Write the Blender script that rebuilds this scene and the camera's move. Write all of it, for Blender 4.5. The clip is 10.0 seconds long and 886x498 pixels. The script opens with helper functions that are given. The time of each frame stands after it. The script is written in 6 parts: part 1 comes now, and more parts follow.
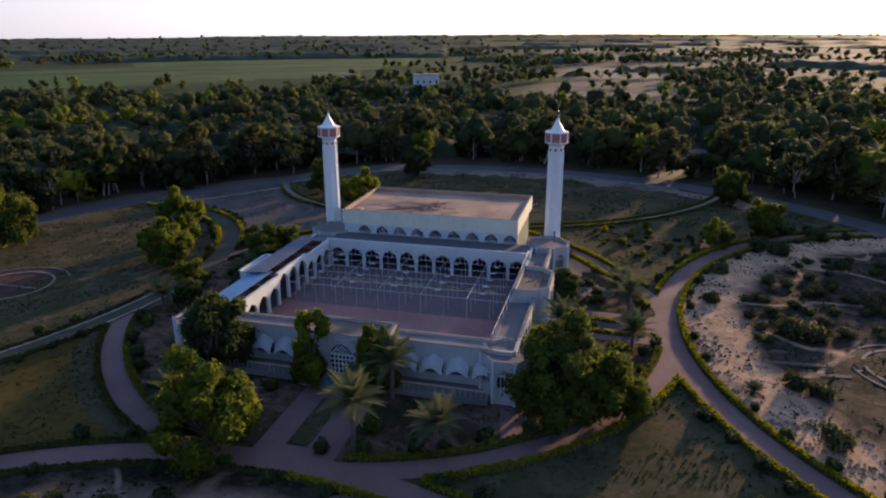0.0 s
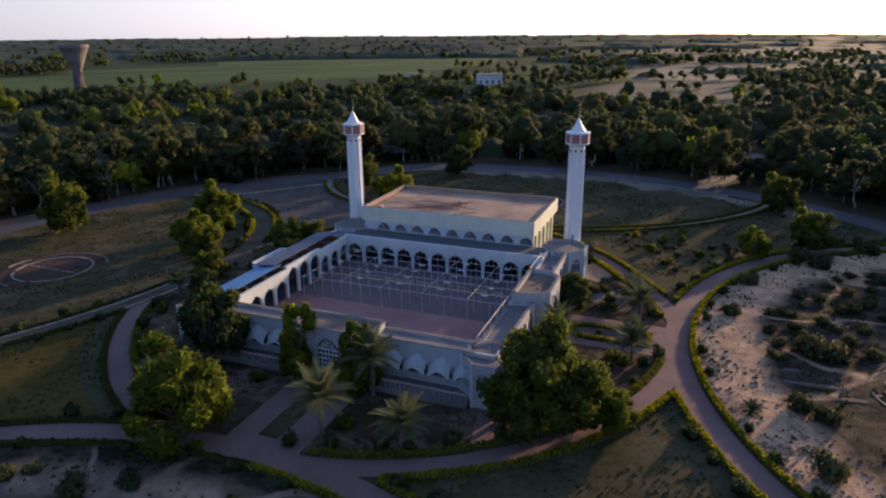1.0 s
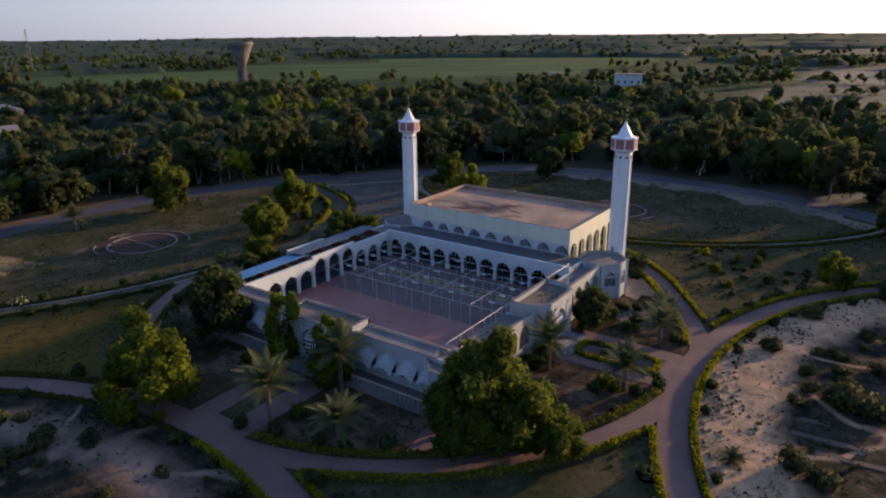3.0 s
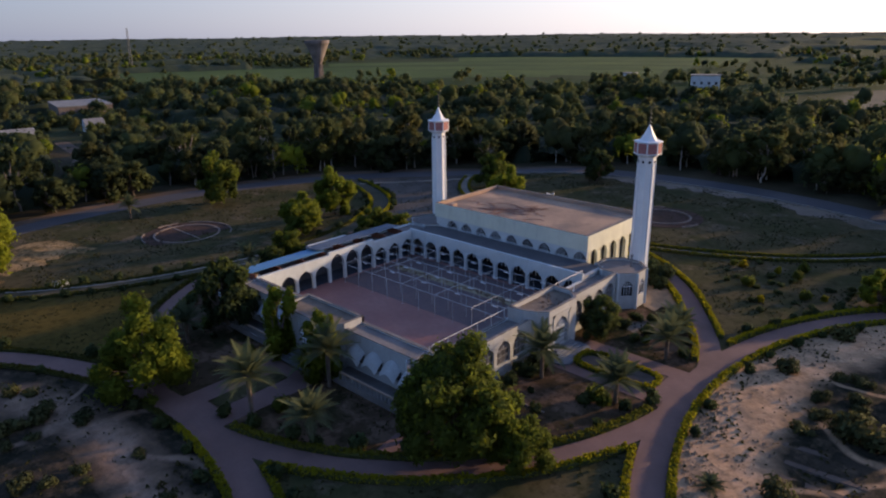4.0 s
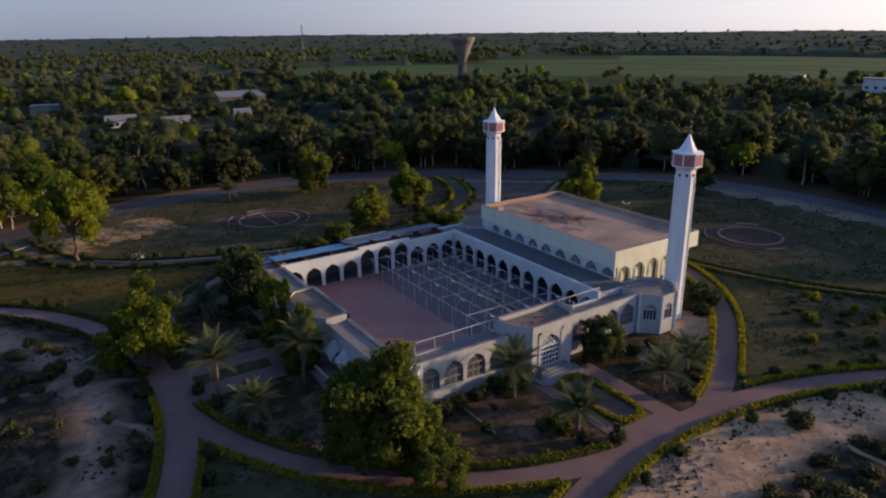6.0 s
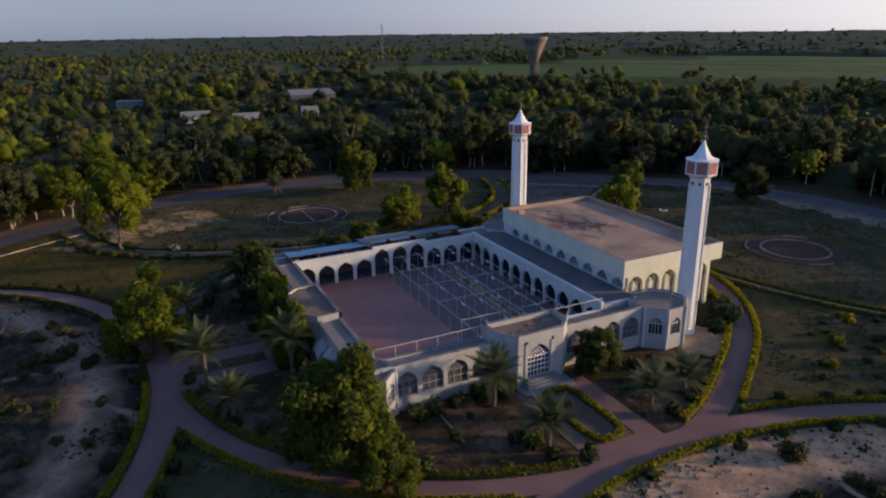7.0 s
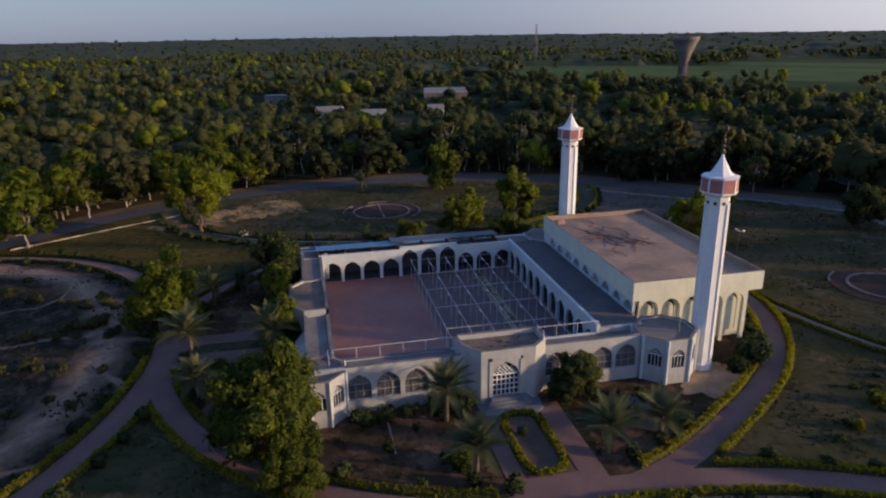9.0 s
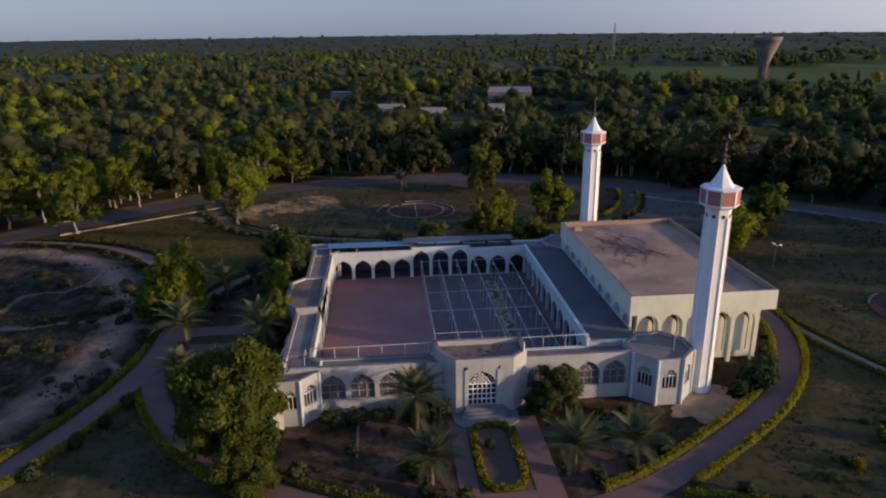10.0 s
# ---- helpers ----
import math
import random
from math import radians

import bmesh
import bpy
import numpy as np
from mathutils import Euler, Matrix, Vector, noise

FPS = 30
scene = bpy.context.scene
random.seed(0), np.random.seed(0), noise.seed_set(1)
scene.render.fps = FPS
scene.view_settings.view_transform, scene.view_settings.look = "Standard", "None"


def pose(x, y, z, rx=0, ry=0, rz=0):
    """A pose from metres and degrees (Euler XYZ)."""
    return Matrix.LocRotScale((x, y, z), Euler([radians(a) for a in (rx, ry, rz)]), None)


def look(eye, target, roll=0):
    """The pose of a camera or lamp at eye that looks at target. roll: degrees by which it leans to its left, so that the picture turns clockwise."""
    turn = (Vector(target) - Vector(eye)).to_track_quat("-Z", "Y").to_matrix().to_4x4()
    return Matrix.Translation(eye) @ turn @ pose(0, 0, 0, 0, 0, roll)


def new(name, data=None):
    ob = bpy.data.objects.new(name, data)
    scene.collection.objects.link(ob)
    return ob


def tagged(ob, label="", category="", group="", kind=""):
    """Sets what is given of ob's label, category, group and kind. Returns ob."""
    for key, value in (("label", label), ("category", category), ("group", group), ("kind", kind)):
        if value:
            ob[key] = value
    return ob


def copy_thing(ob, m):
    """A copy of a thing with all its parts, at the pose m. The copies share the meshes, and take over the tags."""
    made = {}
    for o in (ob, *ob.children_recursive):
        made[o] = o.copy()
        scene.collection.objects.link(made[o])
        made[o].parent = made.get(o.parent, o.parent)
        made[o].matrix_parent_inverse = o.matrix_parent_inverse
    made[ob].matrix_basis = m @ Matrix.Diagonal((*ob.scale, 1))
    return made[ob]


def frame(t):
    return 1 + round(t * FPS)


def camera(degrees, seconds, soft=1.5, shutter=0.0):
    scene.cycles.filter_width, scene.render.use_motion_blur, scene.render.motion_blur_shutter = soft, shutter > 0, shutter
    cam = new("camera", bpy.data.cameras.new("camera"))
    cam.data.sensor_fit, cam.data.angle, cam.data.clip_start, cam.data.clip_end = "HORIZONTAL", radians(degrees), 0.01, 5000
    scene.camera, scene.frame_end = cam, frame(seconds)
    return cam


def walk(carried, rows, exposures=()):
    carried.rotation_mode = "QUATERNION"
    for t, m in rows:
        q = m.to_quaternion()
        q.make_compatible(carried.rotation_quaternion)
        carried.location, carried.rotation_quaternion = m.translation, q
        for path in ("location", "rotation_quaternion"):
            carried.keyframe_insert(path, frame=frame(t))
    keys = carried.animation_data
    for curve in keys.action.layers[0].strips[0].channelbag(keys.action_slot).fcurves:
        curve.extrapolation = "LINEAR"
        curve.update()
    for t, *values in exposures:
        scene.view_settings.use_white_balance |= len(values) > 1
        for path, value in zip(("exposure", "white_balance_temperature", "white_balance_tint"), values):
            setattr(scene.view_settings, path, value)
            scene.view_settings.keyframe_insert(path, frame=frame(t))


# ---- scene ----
import itertools

cam = camera(66.80, 10.0, 2.1)
# seconds, eye x y z, pitch, roll, yaw
ROWS = [
    (0, 0.001, 0.001, 39.546, -18.427, -0.298, 14.848),
    (0.5, 4.507, 1.761, 39.256, -18.356, -0.334, 18.318),
    (1, 9.086, 3.839, 39.086, -18.360, -0.413, 21.543),
    (1.5, 13.417, 6.108, 39.027, -18.365, -0.393, 25.199),
    (2, 17.520, 8.593, 38.941, -18.355, -0.413, 28.837),
    (2.5, 21.698, 11.604, 38.830, -18.352, -0.501, 32.160),
    (4, 32.888, 21.583, 38.763, -18.402, -0.596, 42.761),
    (4.5, 36.139, 25.427, 38.770, -18.407, -0.605, 46.302),
    (5, 39.212, 29.417, 38.836, -18.411, -0.615, 49.805),
    (5.5, 41.987, 33.678, 38.863, -18.478, -0.635, 53.414),
    (7, 48.721, 47.624, 38.868, -18.480, -0.792, 64.188),
    (7.5, 50.372, 52.445, 38.865, -18.415, -0.913, 67.683),
    (8, 51.676, 57.357, 38.763, -18.339, -0.970, 71.203),
    (8.5, 52.551, 62.237, 38.678, -18.333, -0.902, 74.805),
    (9, 53.230, 67.220, 38.661, -18.339, -0.876, 78.134),
    (9.5, 53.469, 71.986, 38.701, -18.346, -0.729, 81.663),
    (10, 53.326, 77.287, 38.713, -18.394, -0.658, 84.897),
]
walk(cam, [(t, pose(x, y, z, 90 + pitch, 0, yaw) @ pose(0, 0, 0, 0, 0, roll)) for t, x, y, z, pitch, roll, yaw in ROWS], [(0.0, 0.36, 6850, 22), (5.0, 0.1, 6750, 20), (10.0, -0.09, 6550, 18.5)])

# ---- light ----
SUN_YAW, SUN_UP = -23.0, 10.4
world = bpy.data.worlds.new("sky")
scene.world = world
world.use_nodes = True
wt = world.node_tree
sky = wt.nodes.new("ShaderNodeTexSky")
sky.sky_type, sky.sun_disc = "NISHITA", False
sky.sun_elevation, sky.sun_rotation = radians(SUN_UP), radians(-SUN_YAW)
sky.altitude, sky.air_density, sky.dust_density, sky.ozone_density = 100, 1.0, 1.8, 2.0
coord, drop = wt.nodes.new("ShaderNodeTexCoord"), wt.nodes.new("ShaderNodeVectorMath")
drop.operation, drop.inputs[1].default_value = "ADD", (0, 0, 0.03)
wt.links.new(coord.outputs["Generated"], drop.inputs[0])
wt.links.new(drop.outputs[0], sky.inputs["Vector"])
haze = wt.nodes.new("ShaderNodeMix")
haze.data_type = "RGBA"
haze.inputs[0].default_value = 0.6
wt.links.new(sky.outputs[0], haze.inputs[6])
# evening haze: the low sky pales towards the sun
toward = wt.nodes.new("ShaderNodeVectorMath")
toward.operation = "DOT_PRODUCT"
toward.inputs[1].default_value = (-math.sin(radians(SUN_YAW)) * math.cos(radians(SUN_UP)), math.cos(radians(SUN_YAW)) * math.cos(radians(SUN_UP)), math.sin(radians(SUN_UP)))
wt.links.new(coord.outputs["Generated"], toward.inputs[0])
around, height, up, both = (wt.nodes.new(k) for k in ("ShaderNodeMapRange", "ShaderNodeSeparateXYZ", "ShaderNodeMapRange", "ShaderNodeMath"))
around.interpolation_type = "SMOOTHSTEP"
around.inputs[1].default_value, around.inputs[2].default_value = -0.35, 1.0
up.inputs[1].default_value, up.inputs[2].default_value, up.inputs[3].default_value, up.inputs[4].default_value = 0.0, 0.55, 1.0, 0.1
both.operation = "MULTIPLY"
wt.links.new(toward.outputs["Value"], around.inputs[0])
wt.links.new(coord.outputs["Generated"], height.inputs[0])
wt.links.new(height.outputs[2], up.inputs[0])
wt.links.new(around.outputs[0], both.inputs[0])
wt.links.new(up.outputs[0], both.inputs[1])
blue, high = wt.nodes.new("ShaderNodeMix"), wt.nodes.new("ShaderNodeMapRange")
blue.data_type = "RGBA"
high.inputs[1].default_value, high.inputs[2].default_value = 0.05, 0.5
wt.links.new(height.outputs[2], high.inputs[0])
wt.links.new(high.outputs[0], blue.inputs[0])
blue.inputs[6].default_value, blue.inputs[7].default_value = (1.2, 1.7, 2.9, 1), (0.62, 1.6, 3.95, 1)
wt.links.new(blue.outputs[2], haze.inputs[7])
pale = wt.nodes.new("ShaderNodeMix")
pale.data_type, pale.blend_type, pale.clamp_result = "RGBA", "ADD", False
pale.inputs[7].default_value = (3.0, 2.85, 2.55, 1)
wt.links.new(both.outputs[0], pale.inputs[0])
wt.links.new(haze.outputs[2], pale.inputs[6])
wt.links.new(pale.outputs[2], wt.nodes["Background"].inputs[0])
wt.nodes["Background"].inputs[1].default_value = 0.19
sun = new("sun", bpy.data.lights.new("sun", "SUN"))
sun.data.energy, sun.data.angle, sun.data.color = 5.4, radians(2.2), (1.0, 0.74, 0.43)
sun.matrix_world = look((0, 0, 0), (-math.sin(radians(-SUN_YAW)), -math.cos(radians(SUN_YAW)), -math.tan(radians(SUN_UP))))
sun.location = (20, 260, 60)

# ---- materials ----


class Nodes:
    """A short way to write a node material."""

    def __init__(self, name, rough=0.85, metal=0.0, spec=0.3):
        self.mat = bpy.data.materials.new(name)
        self.mat.use_nodes = True
        self.tree = self.mat.node_tree
        self.bsdf = self.tree.nodes["Principled BSDF"]
        self.bsdf.inputs["Roughness"].default_value = rough
        self.bsdf.inputs["Metallic"].default_value = metal
        self.bsdf.inputs["Specular IOR Level"].default_value = spec
        self.pos = self.tree.nodes.new("ShaderNodeNewGeometry").outputs["Position"]

    def node(self, kind, **values):
        n = self.tree.nodes.new(kind)
        for k, v in values.items():
            n.inputs[k.replace("_", " ")].default_value = v
        return n

    def link(self, a, b):
        self.tree.links.new(a, b)

    def noise(self, scale, detail=4.0, rough=0.6, vector=None):
        n = self.node("ShaderNodeTexNoise", Scale=scale, Detail=detail, Roughness=rough)
        self.link(vector or self.pos, n.inputs["Vector"])
        return n.outputs["Fac"]

    def ramp(self, fac, lo, hi):
        n = self.node("ShaderNodeMapRange")
        n.inputs[1].default_value, n.inputs[2].default_value = lo, hi
        self.link(fac, n.inputs[0])
        return n.outputs[0]

    def mix(self, fac, a, b):
        n = self.tree.nodes.new("ShaderNodeMix")
        n.data_type = "RGBA"
        for s, v in ((n.inputs[0], fac), (n.inputs[6], a), (n.inputs[7], b)):
            if isinstance(v, (int, float)):
                s.default_value = v
            elif isinstance(v, tuple):
                s.default_value = (*v, 1)
            else:
                self.link(v, s)
        return n.outputs[2]

    def maths(self, op, a, b=0.0):
        n = self.tree.nodes.new("ShaderNodeMath")
        n.operation = op
        for s, v in zip(n.inputs, (a, b)):
            if isinstance(v, (int, float)):
                s.default_value = v
            else:
                self.link(v, s)
        return n.outputs[0]

    def bump(self, height, strength=0.4, distance=0.05):
        n = self.node("ShaderNodeBump", Strength=strength, Distance=distance)
        self.link(height, n.inputs["Height"])
        self.link(n.outputs[0], self.bsdf.inputs["Normal"])

    def done(self, color):
        self.link(color, self.bsdf.inputs["Base Color"])
        return self.mat


def surface(name, a, b, scale, fine, rough=0.85, bump=0.3, stain=None, metal=0.0, spec=0.3):
    """Two tones in broad patches, with a finer grain, and stains of a third tone."""
    m = Nodes(name, rough, metal, spec)
    broad, grain = m.noise(scale, 5), m.noise(fine, 3)
    c = m.mix(m.ramp(broad, 0.35, 0.65), a, b)
    c = m.mix(m.maths("MULTIPLY", m.ramp(grain, 0.35, 0.75), 0.35), c, tuple(v * 0.6 for v in a))
    if stain:
        stretched = m.node("ShaderNodeVectorMath")
        stretched.operation, stretched.inputs[1].default_value = "MULTIPLY", (1, 1, 0.18)
        m.link(m.pos, stretched.inputs[0])
        streak = m.ramp(m.noise(1.4, 6, 0.7, stretched.outputs[0]), 0.52, 0.75)
        c = m.mix(m.maths("MULTIPLY", streak, 0.55), c, stain)
    m.bump(grain, bump, 0.02)
    return m.done(c)


def leaves(name, a, b, lucid=0.35):
    """Leaves: each clump its own tone, and light passing through."""
    m = Nodes(name, 0.8, 0, 0.06)
    geo = m.tree.nodes.new("ShaderNodeNewGeometry")
    info = m.tree.nodes.new("ShaderNodeObjectInfo")
    spray = m.maths("ADD", m.maths("MULTIPLY", geo.outputs["Random Per Island"], 0.25), m.maths("ADD", m.maths("MULTIPLY", m.ramp(m.noise(0.45, 2), 0.35, 0.65), 0.3), m.maths("MULTIPLY", m.ramp(m.noise(0.11, 2), 0.38, 0.62), 0.45)))
    c = m.mix(spray, a, b)
    c = m.mix(m.maths("MULTIPLY", info.outputs["Random"], 0.35), c, tuple(v * 0.75 for v in a))
    c = m.mix(m.maths("MULTIPLY", m.ramp(m.noise(0.05, 2), 0.42, 0.66), 0.6), c, (b[0] * 1.3, b[1] * 1.2, b[2]))
    m.done(c)
    lucent = m.tree.nodes.new("ShaderNodeBsdfTranslucent")
    m.link(c, lucent.inputs[0])
    blend = m.tree.nodes.new("ShaderNodeMixShader")
    blend.inputs[0].default_value = lucid
    m.link(m.bsdf.outputs[0], blend.inputs[1])
    m.link(lucent.outputs[0], blend.inputs[2])
    m.link(blend.outputs[0], m.tree.nodes["Material Output"].inputs[0])
    return m.mat


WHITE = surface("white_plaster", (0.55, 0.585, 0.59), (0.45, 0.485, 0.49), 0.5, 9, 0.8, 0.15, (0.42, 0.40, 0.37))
CREAM = surface("cream_plaster", (0.66, 0.665, 0.545), (0.58, 0.585, 0.475), 0.4, 9, 0.8, 0.15, (0.38, 0.37, 0.32))
BRIGHT = surface("white_gloss_paint", (0.78, 0.78, 0.77), (0.72, 0.72, 0.72), 0.8, 12, 0.5, 0.1)
ROOF = surface("roof_screed", (0.135, 0.12, 0.115), (0.21, 0.185, 0.175), 0.25, 5, 0.95, 0.3, (0.08, 0.07, 0.065))
ROOF_PALE = surface("brick_roof_screed", (0.40, 0.275, 0.20), (0.27, 0.185, 0.14), 0.16, 2, 0.95, 0.3, (0.22, 0.17, 0.15))
ROOF_DARK = surface("dark_bitumen_roof", (0.085, 0.08, 0.085), (0.125, 0.115, 0.115), 0.25, 5, 0.95, 0.3, (0.06, 0.055, 0.055))
GALLERY_SHADE = surface("gallery_shade_tone", (0.075, 0.085, 0.105), (0.055, 0.06, 0.075), 0.8, 6, 0.7, 0.1)
CARPET_BLUE = surface("blue_prayer_carpet", (0.075, 0.092, 0.12), (0.05, 0.06, 0.08), 0.5, 5, 0.95, 0.2, None, 0.0, 0.08)
CARPET = surface("tan_runner_cloth", (0.34, 0.275, 0.17), (0.20, 0.165, 0.11), 0.7, 5, 0.95, 0.3, (0.13, 0.10, 0.08))
BAY_ROOF = surface("dusty_brown_screed", (0.20, 0.148, 0.112), (0.11, 0.085, 0.07), 0.5, 4, 0.95, 0.4, (0.07, 0.06, 0.05))
# streaks are stains; the base, darker than WHITE, has wall shade in it
STAINED_SHADED = surface("stained_shaded_plaster", (0.43, 0.437, 0.435), (0.335, 0.34, 0.337), 0.35, 7, 0.85, 0.2, (0.27, 0.245, 0.215))
RED_FLOOR = surface("red_terrazzo", (0.235, 0.098, 0.084), (0.285, 0.132, 0.115), 0.16, 1.2, 0.6, 0.1, (0.19, 0.10, 0.088))
PAVER = surface("pink_pavers", (0.195, 0.111, 0.096), (0.13, 0.075, 0.066), 0.12, 3.5, 0.9, 0.4)
PALE_PATH = surface("pale_dusty_paving", (0.215, 0.178, 0.142), (0.145, 0.118, 0.094), 0.15, 3.0, 0.95, 0.4)
ASPHALT = surface("asphalt", (0.052, 0.048, 0.052), (0.075, 0.068, 0.07), 0.1, 4, 0.75, 0.3, None, 0.0, 0.3)
CONCRETE = surface("concrete", (0.24, 0.23, 0.215), (0.17, 0.162, 0.155), 0.4, 6, 0.9, 0.3)
GRASSY = surface("grass_grown_paving", (0.085, 0.072, 0.05), (0.045, 0.045, 0.026), 0.3, 3.0, 0.95, 0.4, (0.12, 0.098, 0.075), 0.0, 0.08)
WORN = surface("worn_grey_paving", (0.115, 0.096, 0.082), (0.066, 0.056, 0.05), 0.16, 2, 0.95, 0.5, (0.045, 0.04, 0.033), 0.0, 0.08)
BROWN_CONCRETE = surface("weathered_brown_concrete", (0.24, 0.205, 0.19), (0.14, 0.115, 0.105), 0.2, 3, 0.9, 0.3, (0.07, 0.05, 0.045))
SLATE = surface("blue_grey_stone", (0.17, 0.18, 0.20), (0.12, 0.13, 0.15), 0.8, 6, 0.7, 0.2)
PANEL = surface("pink_stone_panel", (0.42, 0.17, 0.15), (0.34, 0.13, 0.12), 1.5, 10, 0.7, 0.1)
BLUE_SHEET = surface("blue_sheet_metal", (0.075, 0.215, 0.37), (0.11, 0.26, 0.40), 0.6, 6, 0.7, 0.1, (0.2, 0.24, 0.27), 0.0, 0.2)
PALE_SHEET = surface("grey_sheet_metal", (0.11, 0.14, 0.18), (0.08, 0.10, 0.13), 0.6, 6, 0.75, 0.1, (0.2, 0.17, 0.15), 0.0, 0.2)
FROSTED = surface("dusty_window_glass", (0.115, 0.112, 0.12), (0.075, 0.072, 0.08), 0.9, 6, 0.3, 0.02, None, 0.0, 0.5)
GLASS = surface("dark_window_glass", (0.012, 0.014, 0.017), (0.022, 0.025, 0.03), 0.9, 6, 0.3, 0.02, None, 0.0, 0.3)
RUST = surface("rusty_iron", (0.25, 0.095, 0.06), (0.16, 0.062, 0.042), 2, 12, 0.85, 0.3)
BRASS = surface("weathered_brass", (0.16, 0.14, 0.09), (0.10, 0.09, 0.06), 2, 12, 0.5, 0.2, None, 0.7)
PIPE = surface("white_painted_pipe", (0.48, 0.48, 0.48), (0.32, 0.31, 0.31), 1, 12, 0.5, 0.1, (0.2, 0.14, 0.1))
ORANGE = surface("orange_paint", (0.65, 0.24, 0.02), (0.55, 0.2, 0.02), 1, 9, 0.5, 0.1)
BARK = surface("grey_bark", (0.16, 0.12, 0.09), (0.10, 0.075, 0.06), 1.2, 9, 0.95, 0.5)
PALE_BARK = surface("pale_bark", (0.33, 0.29, 0.25), (0.20, 0.17, 0.145), 0.8, 7, 0.9, 0.4)
RIDGE = surface("pale_earth", (0.21, 0.16, 0.125), (0.13, 0.10, 0.08), 0.5, 3, 0.95, 0.7)
MAT = surface("blue_grey_matting", (0.125, 0.09, 0.09), (0.16, 0.105, 0.10), 0.3, 2.0, 0.9, 0.2, (0.06, 0.05, 0.06))
BEDDING = surface("bare_garden_bed", (0.115, 0.078, 0.06), (0.07, 0.05, 0.04), 0.4, 3, 0.95, 0.5, (0.05, 0.045, 0.03))
RED_SOIL = surface("red_brown_soil", (0.085, 0.05, 0.04), (0.05, 0.033, 0.026), 0.4, 3, 0.95, 0.5, (0.035, 0.033, 0.02), 0.0, 0.05)
SAND_CLOD = surface("brown_clods", (0.30, 0.195, 0.122), (0.17, 0.112, 0.072), 0.8, 5, 0.95, 0.5)
SAND_DRY = surface("dry_tan_earth", (0.33, 0.22, 0.135), (0.20, 0.135, 0.085), 0.6, 3, 0.95, 0.6, (0.12, 0.09, 0.06))
SAND = surface("pale_sand", (0.21, 0.155, 0.115), (0.085, 0.066, 0.046), 0.08, 1.1, 0.95, 1.0, (0.07, 0.065, 0.035))


def scrub_ground(name, x, y, r0, r1, wander, sand=((0.52, 0.31, 0.182), (0.33, 0.2, 0.118))):
    """Pale rutted sand in a band about (x, y), dark scrubby soil to both sides of it."""
    m = Nodes(name, 0.95, 0, 0.08)
    far = m.node("ShaderNodeVectorMath")
    far.operation, far.inputs[1].default_value = "DISTANCE", (x, y, 0)
    m.link(m.pos, far.inputs[0])
    d = m.maths("ADD", far.outputs["Value"], m.maths("MULTIPLY", m.maths("SUBTRACT", m.noise(0.13, 5, 0.65), 0.5), wander))
    pale = m.mix(m.ramp(m.noise(0.3, 6, 0.7), 0.4, 0.62), *sand)
    dark = m.mix(m.ramp(m.noise(0.22, 6, 0.7), 0.45, 0.62), (0.012, 0.013, 0.008), (0.038, 0.03, 0.022))
    band_in, band_out = m.ramp(d, r0 - 1.5, r0 + 1.5), m.ramp(d, r1 + 1.5, r1 - 1.5)
    trail = m.maths("ABSOLUTE", m.maths("SUBTRACT", m.noise(0.045, 2, 0.4), 0.5))
    dark = m.mix(m.maths("MULTIPLY", m.ramp(trail, 0.014, 0.005), 0.7), dark, pale)
    c = m.mix(m.maths("MULTIPLY", band_in, band_out), dark, pale)
    c = m.mix(m.maths("MULTIPLY", m.ramp(m.noise(0.42, 7, 0.75), 0.5, 0.62), 0.5), c, (0.15, 0.098, 0.062))
    fine = m.noise(1.3, 5, 0.7)
    c = m.mix(m.maths("MULTIPLY", m.ramp(fine, 0.52, 0.66), 0.5), c, (0.07, 0.052, 0.033))
    m.bump(m.noise(0.9, 6, 0.75), 0.65, 0.25)
    return m.done(c)


SAND_EAST = scrub_ground("sand_and_scrub", 62, 91, 43.8, 60, 6)
SAND_SOUTH = scrub_ground("sand_track_and_scrub", -28.8, -3.7, 42.5, 46.5, 5, ((0.30, 0.195, 0.14), (0.17, 0.112, 0.082)))


def stained_roof():
    """Dusty orange-brown screed with grey weathered patches and dark tide marks."""
    m = Nodes("stained_hall_screed", 0.95)
    c = m.mix(m.ramp(m.noise(0.16, 6, 0.65), 0.38, 0.6), (0.40, 0.26, 0.175), (0.27, 0.18, 0.13))
    c = m.mix(m.maths("MULTIPLY", m.ramp(m.noise(0.085, 5, 0.6), 0.5, 0.62), 0.75), c, (0.135, 0.108, 0.10))
    c = m.mix(m.maths("MULTIPLY", m.ramp(m.noise(0.55, 6, 0.75), 0.54, 0.66), 0.5), c, (0.17, 0.115, 0.085))
    c = m.mix(m.maths("MULTIPLY", m.ramp(m.noise(3.0, 4, 0.7), 0.45, 0.75), 0.35), c, (0.2, 0.14, 0.1))
    m.bump(m.noise(2.0, 5, 0.7), 0.3, 0.03)
    return m.done(c)


HALL_ROOF = stained_roof()
SOIL = surface("brown_soil", (0.15, 0.088, 0.055), (0.08, 0.052, 0.035), 0.15, 1.5, 0.95, 0.6)


